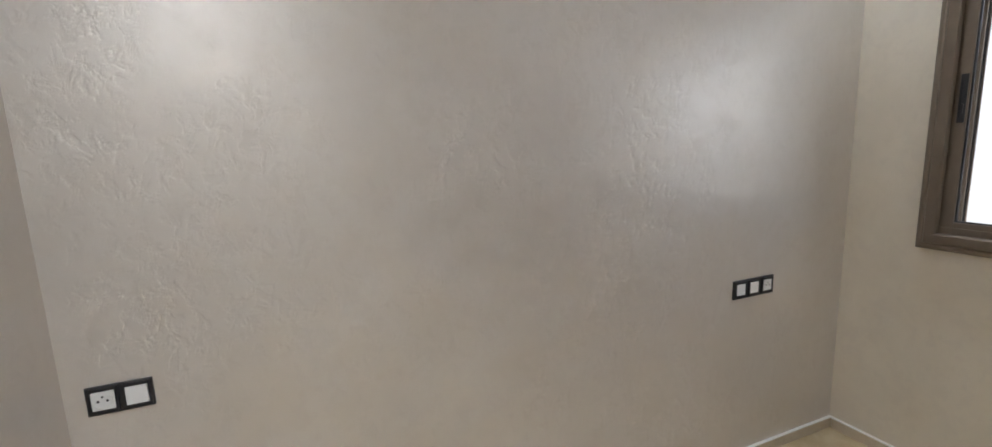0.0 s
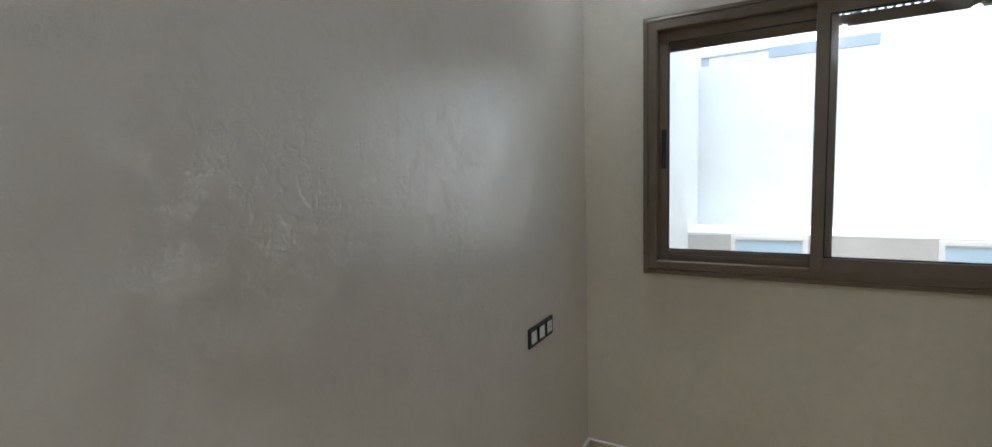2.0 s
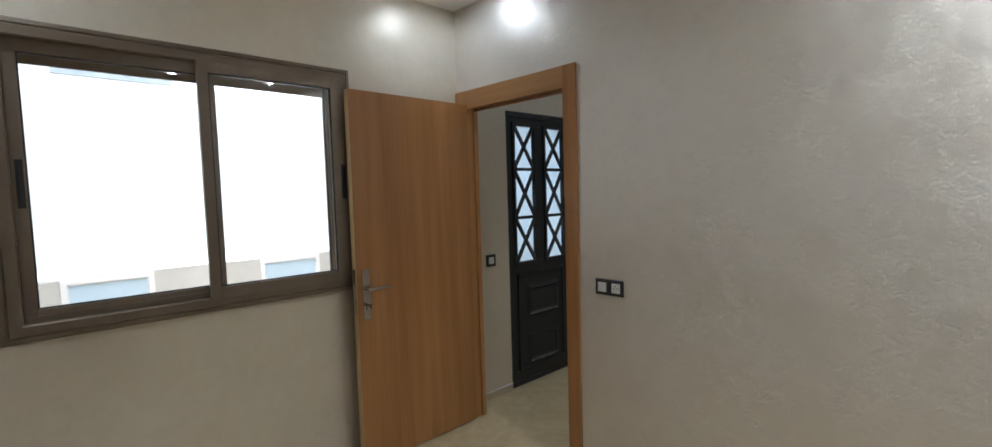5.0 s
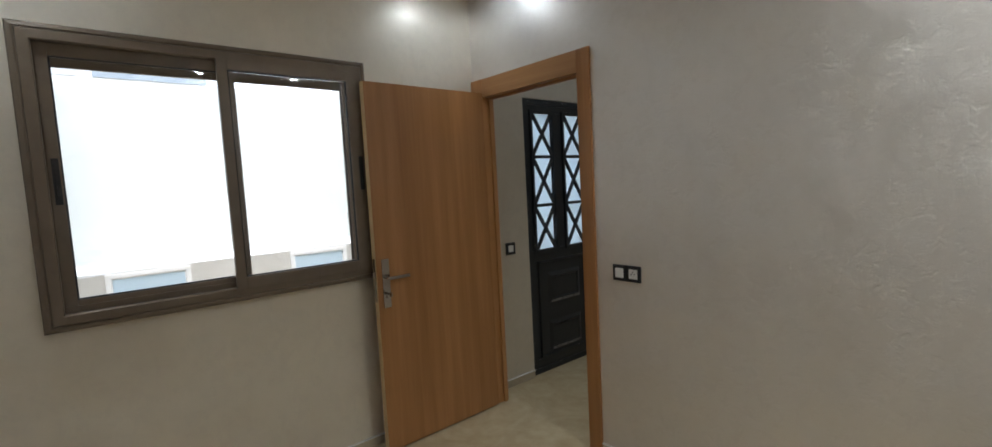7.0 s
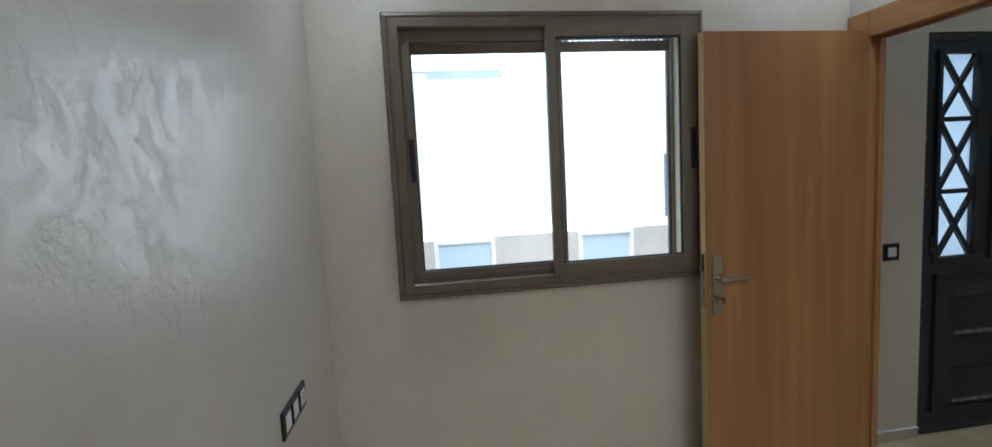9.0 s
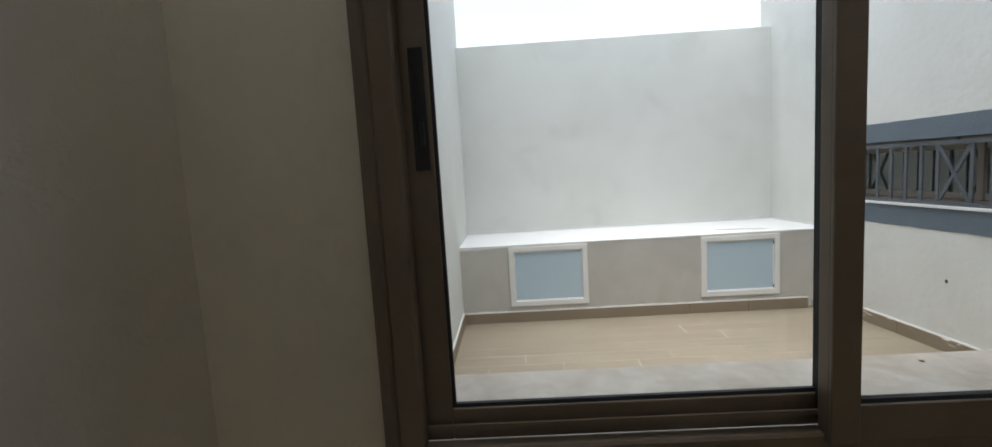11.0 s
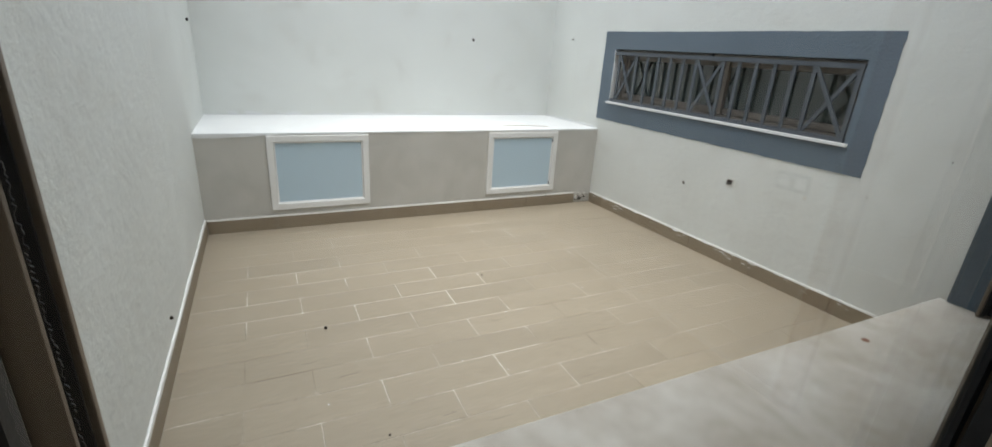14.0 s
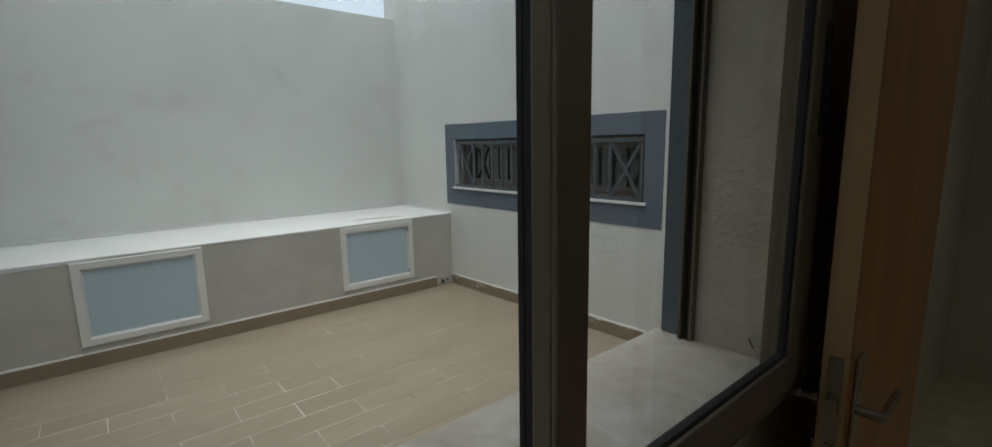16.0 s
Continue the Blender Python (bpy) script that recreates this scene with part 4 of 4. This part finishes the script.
thread = bmesh.new()
prev = None
for k in range(15):
    u = k / 14
    c = Vector((2.545 - 0.075 * u, -0.056 + 0.012 * math.sin(u * 5.0), WZ0 + 0.0008))
    now = [thread.verts.new(c + Vector(d)) for d in ((0, -0.001, 0), (0, 0.001, 0), (0, 0, 0.0014))]
    if prev:
        for i in range(3):
            thread.faces.new((prev[i], prev[(i + 1) % 3], now[(i + 1) % 3], now[i]))
    prev = now
tagged(part("thread", thread, CAULK), "pale loose thread lying on the marble sill", "thread")
twig = bmesh.new()
bar(twig, (2.466, -0.0725, 1.062), (2.476, -0.0725, 1.079), 0.003, 0.002, (0, 1, 0))
tagged(part("twig", twig, DIRT_AND_HOLE_SHADE), "short dark twig stuck on the window reveal", "twig")

# dirt on the outer pane
specks = bmesh.new()
for yy, zz, s in ((1.051, 1.451, 0.7), (1.021, 1.453, 0.5), (0.777, 1.408, 0.8), (1.091, 1.375, 0.9), (1.125, 1.385, 0.9), (1.074, 1.332, 0.9), (1.045, 1.384, 0.5),
                  (1.025, 1.408, 0.5), (1.134, 1.501, 0.8), (1.113, 1.451, 0.6), (1.014, 1.406, 0.6), (1.025, 1.476, 0.5), (0.95, 1.52, 0.6), (0.88, 1.30, 0.6), (0.72, 1.44, 0.5)):
    bmesh.ops.create_icosphere(specks, subdivisions=1, radius=1, matrix=Matrix.Translation((2.4243, yy, zz)) @ Matrix.Diagonal((0.0003, 0.0005 * s, 0.0006 * s, 1)))
tagged(part("glass_specks", specks, DIRT_AND_HOLE_SHADE), "dirt specks stuck on the window glass", "dirt", kind="stuff")

scratch = bmesh.new()
r3 = random.Random(21)
for k in range(26):
    sx, sy = r3.uniform(2.75, 4.9), r3.uniform(-0.4, 1.45)
    ln, wd = r3.uniform(0.02, 0.10), r3.uniform(0.0004, 0.0009)
    box(scratch, sx - wd, sx + wd, sy - ln / 2, sy + ln / 2, 0.0008, 0.0012)
for k in range(26):
    sx, sy, q = r3.uniform(2.8, 6.1), r3.uniform(-1.85, 1.5), r3.uniform(0.0015, 0.004)
    bmesh.ops.create_icosphere(scratch, subdivisions=1, radius=1, matrix=Matrix.Translation((sx, sy, 0.002)) @ Matrix.Diagonal((q, q * r3.uniform(0.6, 2.0), 0.0015, 1)))
tagged(part("floor_scuffs", scratch, DIRT_AND_HOLE_SHADE), "dark scuffs and grit on the yard tiles", "dirt", kind="stuff")
splash = bmesh.new()
for k in range(70):
    sx, sy, q = r3.uniform(2.8, 6.2), r3.choice((YARD_S + r3.uniform(0.02, 0.3), r3.uniform(-1.8, 1.4))), r3.uniform(0.001, 0.004)
    bmesh.ops.create_icosphere(splash, subdivisions=1, radius=1, matrix=Matrix.Translation((sx, sy, 0.0015)) @ Matrix.Diagonal((q * 1.6, q, 0.0008, 1)))
tagged(part("paint_drops", splash, FRESH_WHITE), "white paint drops on the yard tiles", "paint drops", kind="stuff")
spots = bmesh.new()
for k in range(40):
    q = r3.uniform(0.002, 0.0048)
    side = k % 3
    if side == 0:
        pl, sc = (YARD_E - 0.0005, r3.uniform(-1.8, 1.5), r3.uniform(0.85, 2.7)), (0.0012, q, q)
    elif side == 1:
        pl, sc = (r3.uniform(2.9, 7.0), YARD_S + 0.0005, r3.choice((r3.uniform(0.15, 0.85), r3.uniform(1.75, 2.8)))), (q, 0.0012, q)
        pl = YSKEW @ Vector(pl)
    else:
        pl, sc = (r3.uniform(2.9, 7.0), YARD_N - 0.0005, r3.uniform(0.2, 2.6)), (q, 0.0012, q)
    bmesh.ops.create_icosphere(spots, subdivisions=1, radius=1, matrix=Matrix.Translation(pl) @ Matrix.Diagonal((*sc, 1)))
tagged(part("wall_pits", spots, DIRT_AND_HOLE_SHADE), "small pits and specks in the yard walls", "pits", kind="stuff")

# ---- beyond the yard: a far roofline seen over the wall ----
far = thing("far_building", (46, -3, 0), "distant pale flat-roofed building with a blue-grey parapet", "building")
part("wall", boxes((45, 54, -14, 14, -0.2, 10.55)), FAR_COAT, far)
part("parapet", boxes((44.9, 45.3, -6.4, 0.7, 10.56, 11.42)), FAR_BLUE, far, "blue-grey parapet")
part("coping", boxes((44.85, 45.3, 0.701, 7.5, 11.22, 11.36)), FAR_BLUE, far)
part("parapet_wall", boxes((45.0, 45.25, 0.701, 7.5, 10.56, 11.21)), FAR_COAT, far)
part("parapet_panel", boxes((44.92, 44.99, 1.55, 3.9, 10.56, 11.21)), grained("far_panel_coat", (0.42, 0.44, 0.46), (0.5, 0.52, 0.54), (0.8, 0.9), 0.6, 5, 0.2), far, "pale grey panel")
part("parapet_panel", boxes((44.92, 44.99, 5.0, 6.1, 10.56, 11.21)), FAR_BLUE, far, "blue-grey panel")

# ---- floor tiles and skirting tiles of the yard, piece by piece ----
TL, TW, JOINT = 0.563, 0.180, 0.0035


def tile_mesh(length, width):
    me = bpy.data.meshes.new("tile")
    b5 = bmesh.new()
    a, b, t = width / 2, length / 2, 0.0012
    low = [b5.verts.new((sx * a, sy * b, -0.006)) for sx, sy in ((-1, -1), (1, -1), (1, 1), (-1, 1))]
    mid = [b5.verts.new((sx * a, sy * b, -t)) for sx, sy in ((-1, -1), (1, -1), (1, 1), (-1, 1))]
    up = [b5.verts.new((sx * (a - t), sy * (b - t), 0)) for sx, sy in ((-1, -1), (1, -1), (1, 1), (-1, 1))]
    for p, q in ((low, mid), (mid, up)):
        for k in range(4):
            b5.faces.new((p[k], p[(k + 1) % 4], q[(k + 1) % 4], q[k]))
    b5.faces.new(up)
    b5.to_mesh(me)
    b5.free()
    me.materials.append(YARD_TILE)
    return me


rng = random.Random(11)
cache = {}
row = 0
x = 3.595 - 6 * TW
while x < BENCH_X - 0.01:
    xa, xb = max(x, XO + 0.002) + JOINT / 2, min(x + TW, BENCH_X) - JOINT / 2
    if xb - xa > 0.02:
        y = 0.160 - 0.281 * (row % 2) - 5 * TL
        while y < YARD_N:
            ya, yb = max(y, YARD_S - 0.19) + JOINT / 2, min(y + TL, YARD_N) - JOINT / 2
            if yb - ya > 0.02:
                keyed = (round(yb - ya, 3), round(xb - xa, 3))
                if keyed not in cache:
                    cache[keyed] = tile_mesh(*keyed)
                t = new("tile", cache[keyed])
                t.parent = yard
                t.location = ((xa + xb) / 2, (ya + yb) / 2, rng.uniform(-0.0006, 0.0004))
            y += TL
    x += TW
    row += 1


def skirt_run(name, along, a, b, fixed, inward, label, smear=0.007):
    base = None
    u = a
    while u < b - 0.01:
        v = min(u + TL, b)
        lo, hi = sorted((fixed, fixed + inward * 0.010))
        if along == "y":
            bm = boxes((lo, hi, u + 0.0015, v - 0.0015, 0.0005, 0.100), bevel=0.0012)
        else:
            bm = boxes((u + 0.0015, v - 0.0015, lo, hi, 0.0005, 0.100), bevel=0.0012)
        if base is None:
            base = structure(name, bm, YARD_SKIRT, label, "baseboard")
        else:
            part("skirting_tile", bm, YARD_SKIRT, base)
        u = v
    lo, hi = sorted((fixed, fixed + inward * 0.009))
    wavy = bmesh.new()
    k = a
    while k < b - 0.001:
        e = min(k + 0.03, b)
        h = 0.107 + smear * (0.5 + 0.5 * noise.noise(Vector((k * 2.6, fixed, 1.0)))) + 0.003 * rng.random()
        box(wavy, *((lo, hi, k, e, 0.1005, h) if along == "y" else (k, e, lo, hi, 0.1005, h)))
        k = e
    part("grout_line", wavy, CAULK, base, "white grout line")
    return base


skirt_run("baseboard_bench", "y", -1.742, YARD_N - 0.012, BENCH_X, -1, "brown tile baseboard along the ledge, white grout on top")
splayed(skirt_run("baseboard_yard_south", "x", XO + 0.01, BENCH_X - 0.014, YARD_S, 1, "brown tile baseboard with chipped white grout on top"))
chips_s = bmesh.new()
for k in range(34):
    cx, cz, w = r4.uniform(3.3, 6.2), 0.104 - abs(r4.gauss(0, 0.022)), r4.uniform(0.006, 0.03)
    box(chips_s, cx - w, cx + w, YARD_S + 0.0095, YARD_S + 0.0112, max(0.02, cz - 0.004), max(0.024, cz - 0.004 + r4.uniform(0.002, 0.007)))
splayed(tagged(part("grout_chips", chips_s, CAULK), "white grout smears on the brown baseboard", "grout", kind="stuff"))
skirt_run("baseboard_yard_north", "x", XO + 0.01, BENCH_X - 0.014, YARD_N, -1, "brown tile baseboard with white grout on top", 0.024)
